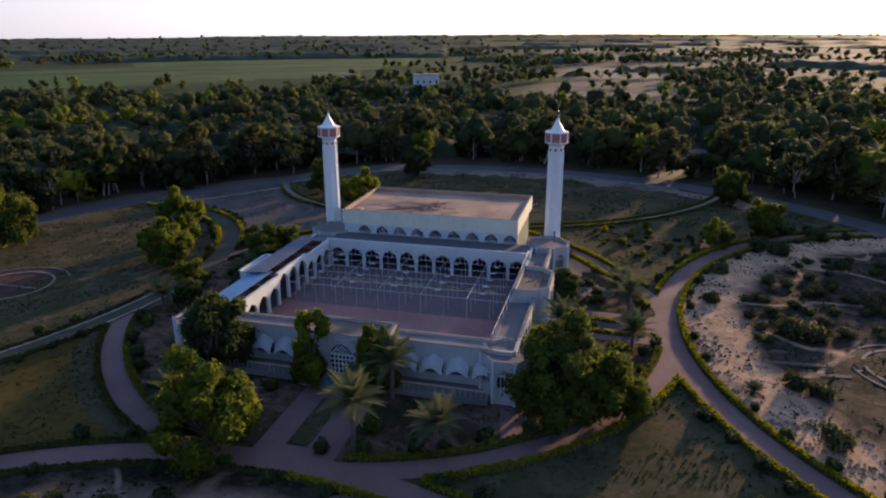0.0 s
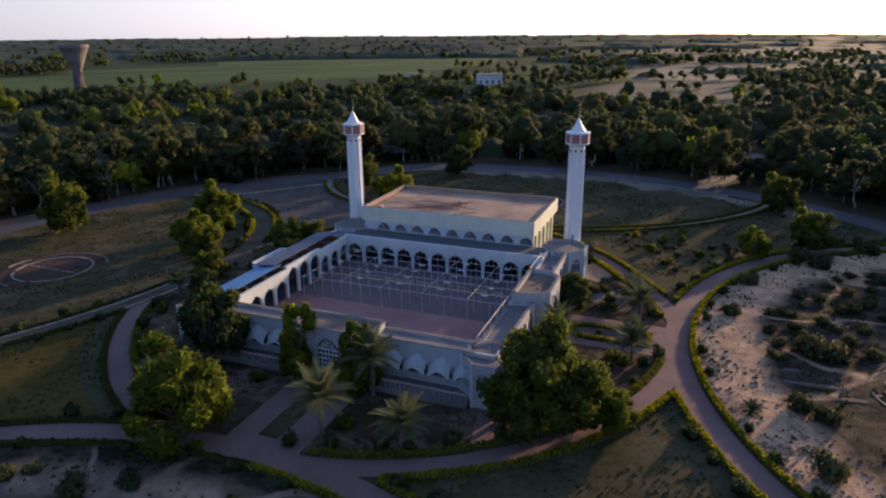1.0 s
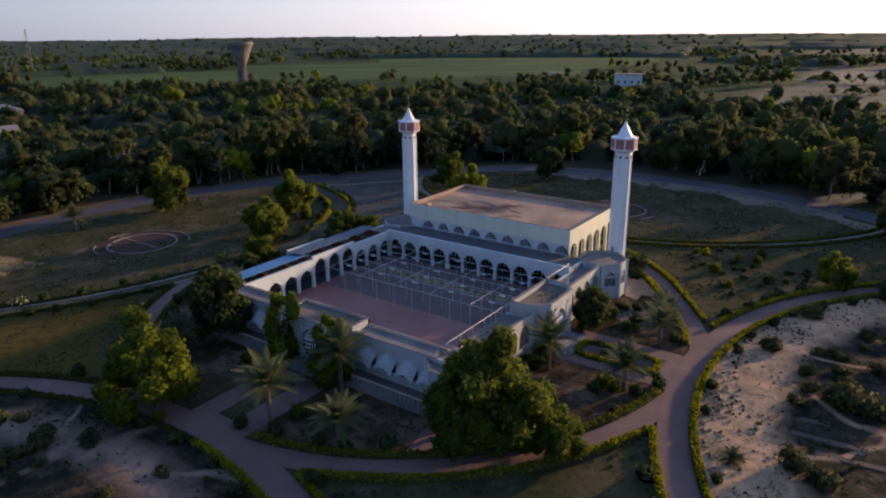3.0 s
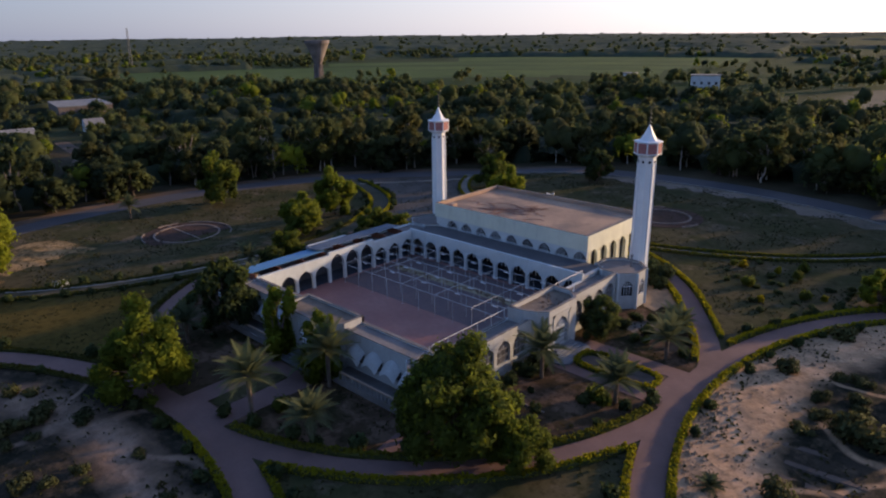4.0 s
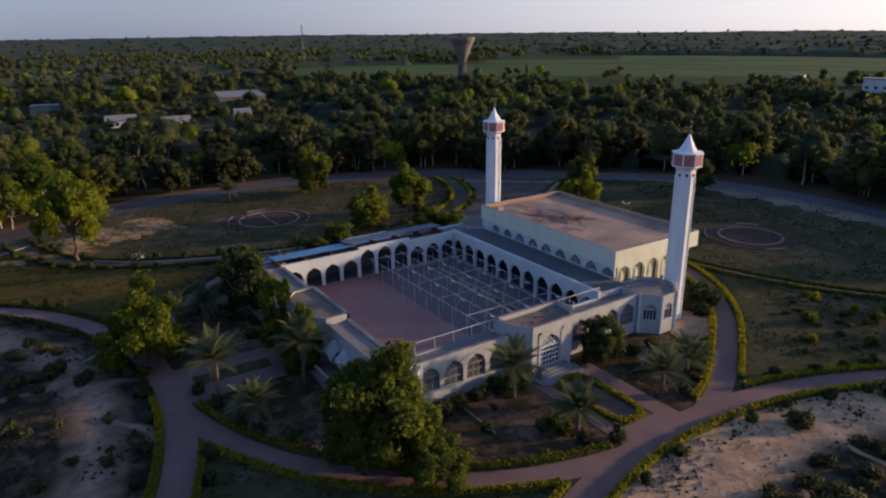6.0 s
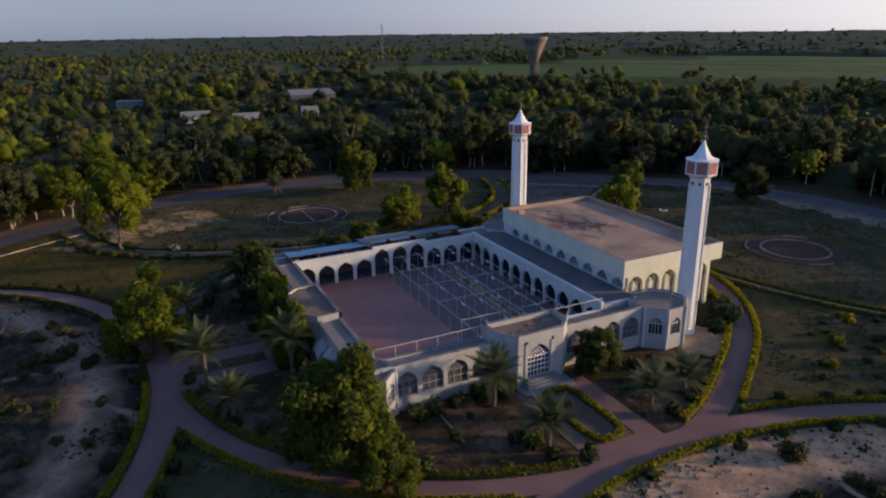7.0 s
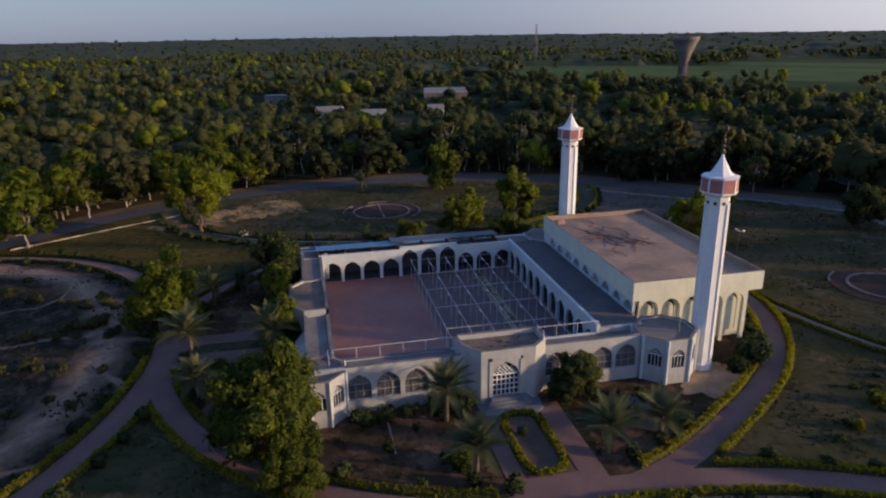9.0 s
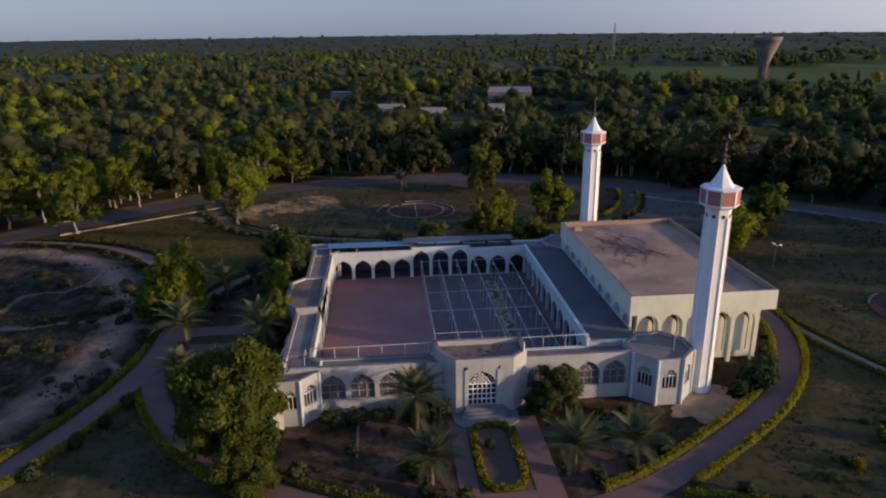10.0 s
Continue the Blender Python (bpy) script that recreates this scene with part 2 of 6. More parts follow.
def patchy(name, grass, dry, soil, bald=0.56):
    """Thin grass with dry patches, bald soil and darker clumps."""
    m = Nodes(name, 0.95, 0, 0.03)
    c = m.mix(m.ramp(m.noise(0.09, 6, 0.65), 0.4, 0.6), grass, dry)
    c = m.mix(m.maths("MULTIPLY", m.ramp(m.noise(0.16, 7, 0.7), bald, bald + 0.1), 0.85), c, soil)
    c = m.mix(m.maths("MULTIPLY", m.ramp(m.noise(0.75, 5, 0.7), 0.5, 0.64), 0.7), c, tuple(v * 0.45 for v in grass))
    c = m.mix(m.maths("MULTIPLY", m.ramp(m.noise(4.0, 3, 0.7), 0.45, 0.7), 0.4), c, tuple(v * 0.5 for v in dry))
    m.bump(m.noise(1.6, 6, 0.75), 0.25, 0.08)
    return m.done(c)


LAWN = patchy("dry_lawn", (0.041, 0.044, 0.018), (0.08, 0.064, 0.034), (0.125, 0.093, 0.063), 0.55)
GARDEN = patchy("garden_soil_and_grass", (0.028, 0.027, 0.012), (0.07, 0.044, 0.028), (0.155, 0.095, 0.066), 0.47)
LAWN_BRIGHT = patchy("mown_lawn", (0.058, 0.045, 0.012), (0.098, 0.068, 0.018), (0.085, 0.06, 0.028), 0.6)

HEDGE_CORE = surface("hedge_twigs", (0.05, 0.055, 0.012), (0.035, 0.04, 0.01), 0.8, 5, 0.95, 0.8)
HEDGE = leaves("hedge_leaves", (0.13, 0.135, 0.012), (0.29, 0.26, 0.012), 0.55)
HEDGE_OLIVE = leaves("olive_hedge_leaves", (0.07, 0.078, 0.013), (0.14, 0.135, 0.015), 0.45)
HEDGE_DARK = leaves("dark_hedge_leaves", (0.03, 0.036, 0.012), (0.075, 0.075, 0.016), 0.35)
DARK_LEAF = leaves("dark_leaves", (0.034, 0.052, 0.028), (0.07, 0.096, 0.038), 0.45)
MID_LEAF = leaves("green_leaves", (0.052, 0.074, 0.022), (0.115, 0.146, 0.027), 0.55)
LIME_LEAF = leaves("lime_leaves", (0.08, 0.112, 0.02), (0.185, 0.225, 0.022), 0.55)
WOOD_LEAF = leaves("woodland_leaves", (0.047, 0.064, 0.04), (0.102, 0.128, 0.048), 0.62)
SCRUB_LEAF = leaves("scrub_leaves", (0.036, 0.046, 0.02), (0.085, 0.092, 0.042), 0.25)
TUFT_LEAF = leaves("dry_grass", (0.026, 0.03, 0.013), (0.05, 0.05, 0.022), 0.25)
FLOWER_LEAF = leaves("white_petals", (0.55, 0.55, 0.5), (0.7, 0.7, 0.64), 0.3)
PALM_LEAF = leaves("palm_leaves", (0.05, 0.072, 0.04), (0.115, 0.132, 0.07), 0.35)
# tone kept dark: it holds the shade in gaps between woodland trees
GAP_LEAF = leaves("shaded_gap_leaves", (0.024, 0.032, 0.02), (0.042, 0.052, 0.026), 0.2)
FAR_LEAF = leaves("far_woodland_leaves", (0.04, 0.053, 0.038), (0.07, 0.084, 0.048), 0.2)
OLIVE_LEAF = leaves("dusty_olive_leaves", (0.058, 0.067, 0.038), (0.125, 0.133, 0.05), 0.62)


def ground_material():
    """Woodland floor near, then pale dust and green crops in broad fields far off."""
    m = Nodes("open_country", 0.95, 0, 0.05)
    near = m.mix(m.ramp(m.noise(0.05, 5), 0.4, 0.62), (0.03, 0.027, 0.015), (0.075, 0.054, 0.034))
    near = m.mix(m.maths("MULTIPLY", m.ramp(m.noise(1.5, 4), 0.4, 0.7), 0.5), near, (0.05, 0.045, 0.02))
    cells = m.node("ShaderNodeTexVoronoi", Scale=0.0058)
    cells.feature = "F1"
    m.link(m.pos, cells.inputs["Vector"])
    pick = m.node("ShaderNodeSeparateColor")
    m.link(cells.outputs["Color"], pick.inputs[0])
    crop = m.mix(pick.outputs[0], (0.026, 0.05, 0.014), (0.036, 0.042, 0.018))
    dust = m.mix(pick.outputs[1], (0.10, 0.085, 0.06), (0.27, 0.22, 0.16))
    split = m.node("ShaderNodeSeparateXYZ")
    m.link(m.pos, split.inputs[0])
    east = m.maths("ADD", m.maths("MULTIPLY", m.maths("ADD", split.outputs[0], 90.0), 0.004), m.maths("MULTIPLY", m.maths("SUBTRACT", pick.outputs[2], 0.6), 0.6))
    field = m.mix(m.ramp(east, 0.0, 0.06), crop, dust)
    field = m.mix(m.maths("MULTIPLY", m.ramp(m.noise(0.02, 6), 0.4, 0.7), 0.5), field, (0.05, 0.055, 0.025))
    far = m.node("ShaderNodeVectorMath")
    far.operation = "DISTANCE"
    far.inputs[1].default_value = (-30, 88, 0)
    m.link(m.pos, far.inputs[0])
    wobble = m.maths("MULTIPLY", m.noise(0.012, 3), 160)
    edge = m.ramp(m.maths("ADD", far.outputs["Value"], wobble), 300, 360)
    m.bump(m.noise(0.8, 5), 0.2, 0.1)
    return m.done(m.mix(edge, near, field))


COUNTRY = ground_material()
CROP = surface("young_crop", (0.036, 0.068, 0.016), (0.062, 0.098, 0.023), 0.012, 0.12, 0.95, 0.5, None, 0.0, 0.1)

# ---- shapes ----
CX, CY = -30.5, 87.5            # the middle of the round garden
RING = (38.2, 40.8)             # the ring path, inner and outer edge
# the four curved paths, about their own middles: x, y, inner and outer edge
PETALS = ((62, 91, 52.4, 55.4), (-28.7, -4.1, 51.1, 54.2), (-120, 88, 50.7, 54.4), (-33, 192, 60.9, 62.5))
ROAD = (98.5, 105.5)            # the road round the garden
FLOOR = 1.05                    # the building's floor


def bulge(x, y):
    """How far the ring path leaves its circle: drawn in to the north-east and south-west, pushed out behind the hall."""
    a = math.degrees(math.atan2(y - CY, x - CX))
    return -2.0 * math.exp(-(((a - 34) / 20) ** 2)) + 2.3 * math.exp(-(((a - 84) / 20) ** 2)) - 1.2 * math.exp(-(((a + 138) / 24) ** 2))


def terrain(x, y):
    """The ground falls a little to the west."""
    s = min(1.0, max(0.0, (-58 - x) / 42))
    return -2.5 * s * s * (3 - 2 * s)


class Shape:
    """Vertices and faces of one mesh."""

    def __init__(self):
        self.v, self.f = [], []

    def add(self, verts, faces):
        k = len(self.v)
        self.v += [tuple(p) for p in verts]
        self.f += [tuple(i + k for i in q) for q in faces]
        return self

    def box(self, x0, x1, y0, y1, z0, z1):
        return self.prism([(x0, y0), (x1, y0), (x1, y1), (x0, y1)], z0, z1)

    def prism(self, poly, z0, z1, top=None):
        n = len(poly)
        top = top or poly
        self.add([(x, y, z0) for x, y in poly] + [(x, y, z1) for x, y in top],
                 [tuple(range(n - 1, -1, -1)), tuple(range(n, 2 * n))] + [(i, (i + 1) % n, n + (i + 1) % n, n + i) for i in range(n)])
        return self

    def lathe(self, x, y, profile, sides, turn=0.0):
        """Rings of (radius, z) round an upright axis."""
        v, f = [], []
        for r, z in profile:
            v += [(x + r * math.cos(turn + 2 * math.pi * i / sides), y + r * math.sin(turn + 2 * math.pi * i / sides), z) for i in range(sides)]
        for k in range(len(profile) - 1):
            f += [(k * sides + i, k * sides + (i + 1) % sides, (k + 1) * sides + (i + 1) % sides, (k + 1) * sides + i) for i in range(sides)]
        f += [tuple(range(sides - 1, -1, -1)), tuple((len(profile) - 1) * sides + i for i in range(sides))]
        return self.add(v, f)

    def rod(self, a, b, r, r2=None, sides=6):
        a, b = Vector(a), Vector(b)
        q = (b - a).to_track_quat("Z", "Y")
        v = []
        for p, rr in ((a, r), (b, r if r2 is None else r2)):
            v += [p + q @ Vector((rr * math.cos(2 * math.pi * i / sides), rr * math.sin(2 * math.pi * i / sides), 0)) for i in range(sides)]
        return self.add(v, [(i, (i + 1) % sides, sides + (i + 1) % sides, sides + i) for i in range(sides)] +
                        [tuple(range(sides - 1, -1, -1)), tuple(range(sides, 2 * sides))])

    def weld(self):
        """Joins corners that lie in one place, and drops the faces between touching slices."""
        seen, index = {}, []
        for p in self.v:
            index.append(seen.setdefault(tuple(round(c, 3) for c in p), len(seen)))
        self.v = list(seen)
        faces, count = [], {}
        for q in self.f:
            w = tuple(dict.fromkeys(index[i] for i in q))
            if len(w) > 2:
                faces.append(w)
                count[tuple(sorted(w))] = count.get(tuple(sorted(w)), 0) + 1
        self.f = [w for w in faces if count[tuple(sorted(w))] == 1]
        return self

    def moved(self, m):
        self.v = [tuple(m @ Vector(p)) for p in self.v]
        return self

    def mesh(self, name, material, smooth=False):
        me = bpy.data.meshes.new(name)
        me.from_pydata(self.v, [], self.f)
        me.materials.append(material)
        if smooth:
            me.polygons.foreach_set("use_smooth", [True] * len(me.polygons))
        me.update()
        return me


def part(name, shape, material, parent, label="", smooth=False):
    ob = new(name, shape.mesh(name, material, smooth) if isinstance(shape, Shape) else shape)
    ob.parent = parent
    return tagged(ob, label)


def thing(name, label, category, group="", kind="", at=(0, 0, 0)):
    ob = new(name)
    ob.location = at
    ob.empty_display_size = 0.5
    return tagged(ob, label, category, group, kind)


def setting(name, shape, material, label, category, smooth=False):
    return tagged(new(name, shape.mesh(name, material, smooth)), label, category, "", "structure")


def quads(name, points, material, normals=None):
    """A mesh of loose small faces from an array (n, corners, 3)."""
    n, k = points.shape[:2]
    me = bpy.data.meshes.new(name)
    me.vertices.add(k * n)
    me.vertices.foreach_set("co", np.ascontiguousarray(points, dtype=np.float32).ravel())
    me.loops.add(k * n)
    me.loops.foreach_set("vertex_index", np.arange(k * n, dtype=np.int32))
    me.polygons.add(n)
    me.polygons.foreach_set("loop_start", np.arange(0, k * n, k, dtype=np.int32))
    me.materials.append(material)
    me.update(calc_edges=True)
    if normals is not None:
        lie = me.attributes.new("custom_normal", "FLOAT_VECTOR", "POINT")
        if normals.ndim == 2:
            normals = np.repeat(normals[:, None], k, axis=1)
        lie.data.foreach_set("vector", np.ascontiguousarray(normals, dtype=np.float32).ravel())
    return me


def clumps(rng, lobes, count, size, flat=0.8, ruffle=0.45):
    """Leaf clumps near the skin of some rounded lobes (x, y, z, rx, ry, rz): corners (n, 3, 3), and the way each one faces."""
    lobes = np.array(lobes, dtype=float)
    weight = (lobes[:, 3] * lobes[:, 4] + lobes[:, 3] * lobes[:, 5]) ** 0.9
    which = rng.choice(len(lobes), count, p=weight / weight.sum())
    d = rng.normal(size=(count, 3))
    d /= np.linalg.norm(d, axis=1)[:, None]
    depth = 0.45 + 0.7 * rng.random(count) + np.where(rng.random(count) < 0.2, 0.55 * rng.random(count), 0)
    centre = lobes[which, :3] + d * lobes[which, 3:] * depth[:, None]
    normal = d * flat + rng.normal(size=(count, 3)) * 0.42 + np.array([0, 0, 0.2])
    normal /= np.linalg.norm(normal, axis=1)[:, None]
    side = np.cross(normal, rng.normal(size=(count, 3)))
    side /= np.linalg.norm(side, axis=1)[:, None]
    other = np.cross(normal, side)
    s = size * (0.5 + rng.random(count))[:, None]
    a, b = side * s * 0.55, other * s * (0.7 + 0.9 * rng.random(count))[:, None]
    tip = centre + a * 0.2 * rng.normal(size=(count, 1)) + b
    back = (np.cross(2 * a, tip - centre) * d).sum(1)[:, None] < 0
    first, second = centre - a - b * 0.5, centre + a - b * 0.4
    middle = lobes[:, :3].mean(0)
    out = centre - middle
    out /= np.linalg.norm(out, axis=1)[:, None] + 1e-6
    face = d * 0.6 + out * 0.35 + rng.normal(size=(count, 3)) * ruffle
    face /= np.linalg.norm(face, axis=1)[:, None]
    return np.stack([np.where(back, second, first), np.where(back, first, second), tip], 1), face


G = (1 + 5 ** 0.5) / 2
ICO = np.array([(-1, G, 0), (1, G, 0), (-1, -G, 0), (1, -G, 0), (0, -1, G), (0, 1, G), (0, -1, -G), (0, 1, -G), (G, 0, -1), (G, 0, 1), (-G, 0, -1), (-G, 0, 1)]) / math.hypot(1, G)
ICO_FACES = np.array([(i, j, k) for i, j, k in itertools.combinations(range(12), 3) if max(np.linalg.norm(ICO[i] - ICO[j]), np.linalg.norm(ICO[j] - ICO[k]), np.linalg.norm(ICO[i] - ICO[k])) < 1.1])
ICO_FACES = np.array([(i, j, k) if np.dot(np.cross(ICO[j] - ICO[i], ICO[k] - ICO[i]), ICO[i]) > 0 else (i, k, j) for i, j, k in ICO_FACES])


def masses(q, lobes, size=0.85):
    """The close inner foliage of a crown: an uneven many-sided mass in each lobe: corners (n, 3, 3) and their normals."""
    lobes = np.array(lobes, dtype=float)
    turn = q.random(len(lobes)) * 6.283
    c, n = np.cos(turn)[:, None], np.sin(turn)[:, None]
    base = np.stack([ICO[None, :, 0] * c - ICO[None, :, 1] * n, ICO[None, :, 0] * n + ICO[None, :, 1] * c, np.repeat(ICO[None, :, 2], len(lobes), 0)], 2)
    verts = lobes[:, None, :3] + base * lobes[:, None, 3:] * (size * (0.8 + 0.4 * q.random((len(lobes), 12, 1))))
    out = verts - lobes[:, :3].mean(0)
    out /= np.linalg.norm(out, axis=2, keepdims=True) + 1e-6
    normal = base * 0.7 + out * 0.4 + q.normal(size=base.shape) * 0.12
    normal /= np.linalg.norm(normal, axis=2, keepdims=True)
    return verts[:, ICO_FACES].reshape(-1, 3, 3), normal[:, ICO_FACES].reshape(-1, 3, 3)


def wide(face):
    return np.repeat(face[:, None], 3, axis=1)


# ---- ground, roads and paths ----
def band(r0, r1, centre, z, keep, step=1.2, bend=None):
    """A flat band round a middle, only where keep(x, y) holds."""
    s = Shape()
    n = max(24, int(2 * math.pi * r1 / step))
    for i in range(n):
        a0, a1 = 2 * math.pi * i / n, 2 * math.pi * (i + 1) / n
        mid = (a0 + a1) / 2
        if not keep(centre[0] + (r0 + r1) / 2 * math.cos(mid), centre[1] + (r0 + r1) / 2 * math.sin(mid)):
            continue
        pts = [(centre[0] + r * math.cos(a), centre[1] + r * math.sin(a)) for r, a in ((r0, a0), (r1, a0), (r1, a1), (r0, a1))]
        if bend:
            pts = [bent(x, y) for x, y in pts]
        s.add([(x, y, terrain(x, y) + z) for x, y in pts], [(0, 1, 2, 3)])
    return s


def bent(x, y):
    """Moves a point of the ring by its bulge."""
    d, b = math.hypot(x - CX, y - CY), bulge(x, y)
    return (CX + (x - CX) * (d + b) / d, CY + (y - CY) * (d + b) / d)


def off(x, y, c):
    return math.hypot(x - c[0], y - c[1])


def in_garden(x, y):
    return off(x, y, (CX, CY)) < ROAD[0] + 0.6


def everywhere(x, y):
    return True


ground = Shape()
radii = [0] + [4 * i for i in range(1, 31)] + [120 * 1.09 ** i for i in range(1, 38)]
SIDES = 180
for r in radii:
    for i in range(SIDES):
        x, y = CX + r * math.cos(2 * math.pi * i / SIDES), CY + r * math.sin(2 * math.pi * i / SIDES)
        ground.v.append((x, y, terrain(x, y)))
for k in range(len(radii) - 1):
    for i in range(SIDES):
        j = (i + 1) % SIDES
        ground.f.append((k * SIDES + i, (k + 1) * SIDES + i, (k + 1) * SIDES + j, k * SIDES + j))
setting("ground", ground, COUNTRY, "flat dusty plain of fields and woodland floor", "ground", True)

inner = Shape()
for r0, r1 in zip(range(0, 37, 3), range(3, 40, 3)):
    inner.add(*(lambda b: (b.v, b.f))(band(max(r0, 0.01), min(r1, 37.5), (CX, CY), 0.075, everywhere, 4)))
setting("garden_soil", inner, GARDEN, "patchy brown soil and dry grass round the mosque", "ground")
lawn = Shape()
for r0, r1 in zip(range(0, 98, 3), range(3, 101, 3)):
    lawn.add(*(lambda b: (b.v, b.f))(band(max(r0, 0.01), r1, (CX, CY), 0.05, everywhere, 4)))
setting("lawn", lawn, LAWN, "dry olive lawn of the round garden", "lawn")

setting("perimeter_road", band(*ROAD, (CX, CY), 0.09, everywhere), ASPHALT, "grey asphalt road round the garden", "road")
setting("ring_path", band(*RING, (CX, CY), 0.13, everywhere, 1.2, bent), PAVER, "pink paved ring path round the mosque", "path")
for k, c in enumerate(PETALS):
    pale = k > 1
    setting("curved_path", band(c[2], c[3], c[:2], 0.14 + 0.004 * k, in_garden), (GRASSY if k == 2 else PALE_PATH) if pale else PAVER, "pale dusty path curving between low hedges" if pale else "pink paved path curving through the garden", "path")


def bed(c, r, z, rough, material, name, label, seed):
    """An uneven bed of sand or soil, kept inside the road."""
    s, n = Shape(), 240
    rings = [r * i / 60 for i in range(61)]
    for q in rings:
        for i in range(n):
            a = 2 * math.pi * i / n
            x, y = c[0] + q * math.cos(a), c[1] + q * math.sin(a)
            d = off(x, y, (CX, CY))
            if d > 98.2:
                x, y = CX + (x - CX) * 98.2 / d, CY + (y - CY) * 98.2 / d
            fade = min(1.0, (r - q) / 3) * min(1.0, max(0.0, (98.2 - off(x, y, (CX, CY))) / 3))
            h = noise.noise(Vector((x * 0.12, y * 0.12, seed))) + 0.6 * noise.noise(Vector((x * 0.4, y * 0.4, seed))) + 0.45 * noise.noise(Vector((x * 1.1, y * 1.1, seed)))
            s.v.append((x, y, terrain(x, y) + z + max(0.0, rough * fade * (0.5 + h))))
    for k in range(len(rings) - 1):
        for i in range(n):
            j = (i + 1) % n
            s.f.append((k * n + i, (k + 1) * n + i, (k + 1) * n + j, k * n + j))
    return setting(name, s, material, label, "ground", True)


bed(PETALS[0][:2], 51.8, 0.08, 0.26, SAND_EAST, "sand_bed", "pale rutted sand with dry scrub", 3)
bed(PETALS[1][:2], 50.4, 0.08, 0.3, SAND_SOUTH, "sand_bed", "pale rutted sand with dry scrub", 7)

east_walk = Shape().box(-6.5, 8.5, 82.9, 84.6, 0, 0.12).box(-6.5, 8.5, 89.6, 92.0, 0, 0.12).box(-6.5, -5.6, 84.6, 89.6, 0, 0.12).box(5.2, 8.5, 84.6, 89.6, 0, 0.12)
setting("entrance_walk", east_walk, PAVER, "pink paved walk to the side entrance", "path")
south_walk = Shape().box(-32.8, -29.9, 47.5, 62, 0, 0.12).box(-27.5, -24.2, 47.5, 62, 0, 0.12).box(-29.9, -27.5, 60.3, 62, 0, 0.12).box(-29.9, -27.5, 47.5, 51.3, 0, 0.12)
setting("entrance_walk", south_walk, PAVER, "pink paved walk to the front entrance", "path")
apron = Shape()
for r in range(43, 98):
    strip = band(r, r + 1, (CX, CY), 0.11, lambda x, y: x < CX and y > CY and off(x, y, PETALS[2]) > 55.6 and off(x, y, PETALS[3]) > 63.4)
    apron.add(strip.v, strip.f)
setting("forecourt", apron, WORN, "worn grey paved forecourt behind the mosque", "pavement")
mown = Shape()
for r in range(43, 98):
    strip = band(r, r + 1, (CX, CY), 0.1, lambda x, y: x < CX and y < CY and off(x, y, PETALS[2]) > 55.4 and off(x, y, PETALS[1]) > 55.4)
    mown.add(strip.v, strip.f)
setting("mown_lawn", mown, LAWN_BRIGHT, "mown olive lawn between two paths", "lawn")


def bare_patch(x, y, r, squash, seed, label, material=SAND_DRY):
    """A thin uneven sheet of dry earth."""
    rim = []
    for i in range(72):
        a = i / 72 * 2 * math.pi
        q = r * (1 + 0.4 * noise.noise(Vector((math.cos(a) * 1.5, math.sin(a) * 1.5, seed))) + 0.25 * noise.noise(Vector((math.cos(a) * 5, math.sin(a) * 5, seed))))
        rim.append((x + q * math.cos(a), y + q * squash * math.sin(a)))
    setting("bare_earth", Shape().prism(rim, 0.0, 0.09), material, label, "ground")


def strip_road(name, points, wide, z, material, label):
    """A straight-sided strip along a few plan points."""
    s = Shape()
    for (xa, ya), (xb, yb) in zip(points, points[1:]):
        d = Vector((xb - xa, yb - ya)).normalized() * wide / 2
        p = [(xa + d.y, ya - d.x), (xb + d.y, yb - d.x), (xb - d.y, yb + d.x), (xa - d.y, ya + d.x)]
        s.add([(x, y, terrain(x, y) + z) for x, y in p], [(0, 1, 2, 3)])
    setting(name, s, material, label, "road")


shoulder = Shape()
for i in range(90):
    a0, a1 = radians(50 + 0.62 * i), radians(50 + 0.62 * (i + 1))
    rim = []
    for a in (a0, a1):
        inner_r = 92.6 + 5.0 * noise.noise(Vector((a * 9, 0, 3))) + 3.0 * noise.noise(Vector((a * 31, 0, 3)))
        rim.append([(CX + r * math.cos(a), CY + r * math.sin(a)) for r in (min(inner_r, 96.4), 96.8)])
    pts = [rim[0][0], rim[0][1], rim[1][1], rim[1][0]]
    shoulder.add([(x, y, terrain(x, y) + 0.07) for x, y in pts], [(0, 1, 2, 3)])
setting("bare_shoulder", shoulder, SAND, "bare pale earth between the lawn and the road", "ground")
verge = band(105.5, 109.5, (CX, CY), 0.045, lambda x, y: x < -60)
setting("road_verge", verge, SOIL, "bare red-brown verge beside the road", "ground")
strip_road("corner_path", [(-8.8, 63.5), (-7.0, 54)], 3.4, 0.125, PAVER, "paved path from the corner room to the ring path")
strip_road("side_road", [(8, 181), (17, 203), (26, 236)], 7, 0.08, ASPHALT, "grey asphalt side road into the woods")
strip_road("dirt_track", [(-160, 84), (-169, 87), (-189, 95), (-212, 106), (-250, 112)], 5, 0.06, SOIL, "brown dirt track through the woods")

# ---- the mosque ----
def arch_height(u, spring, apex):
    """The soffit of a pointed arch at u from -1 to 1."""
    e = 0.72 * math.sqrt(max(0.0, 1 - abs(u) ** 2.3)) + 0.28 * max(0.0, 1 - abs(u)) ** 1.5
    return spring + (apex - spring) * e


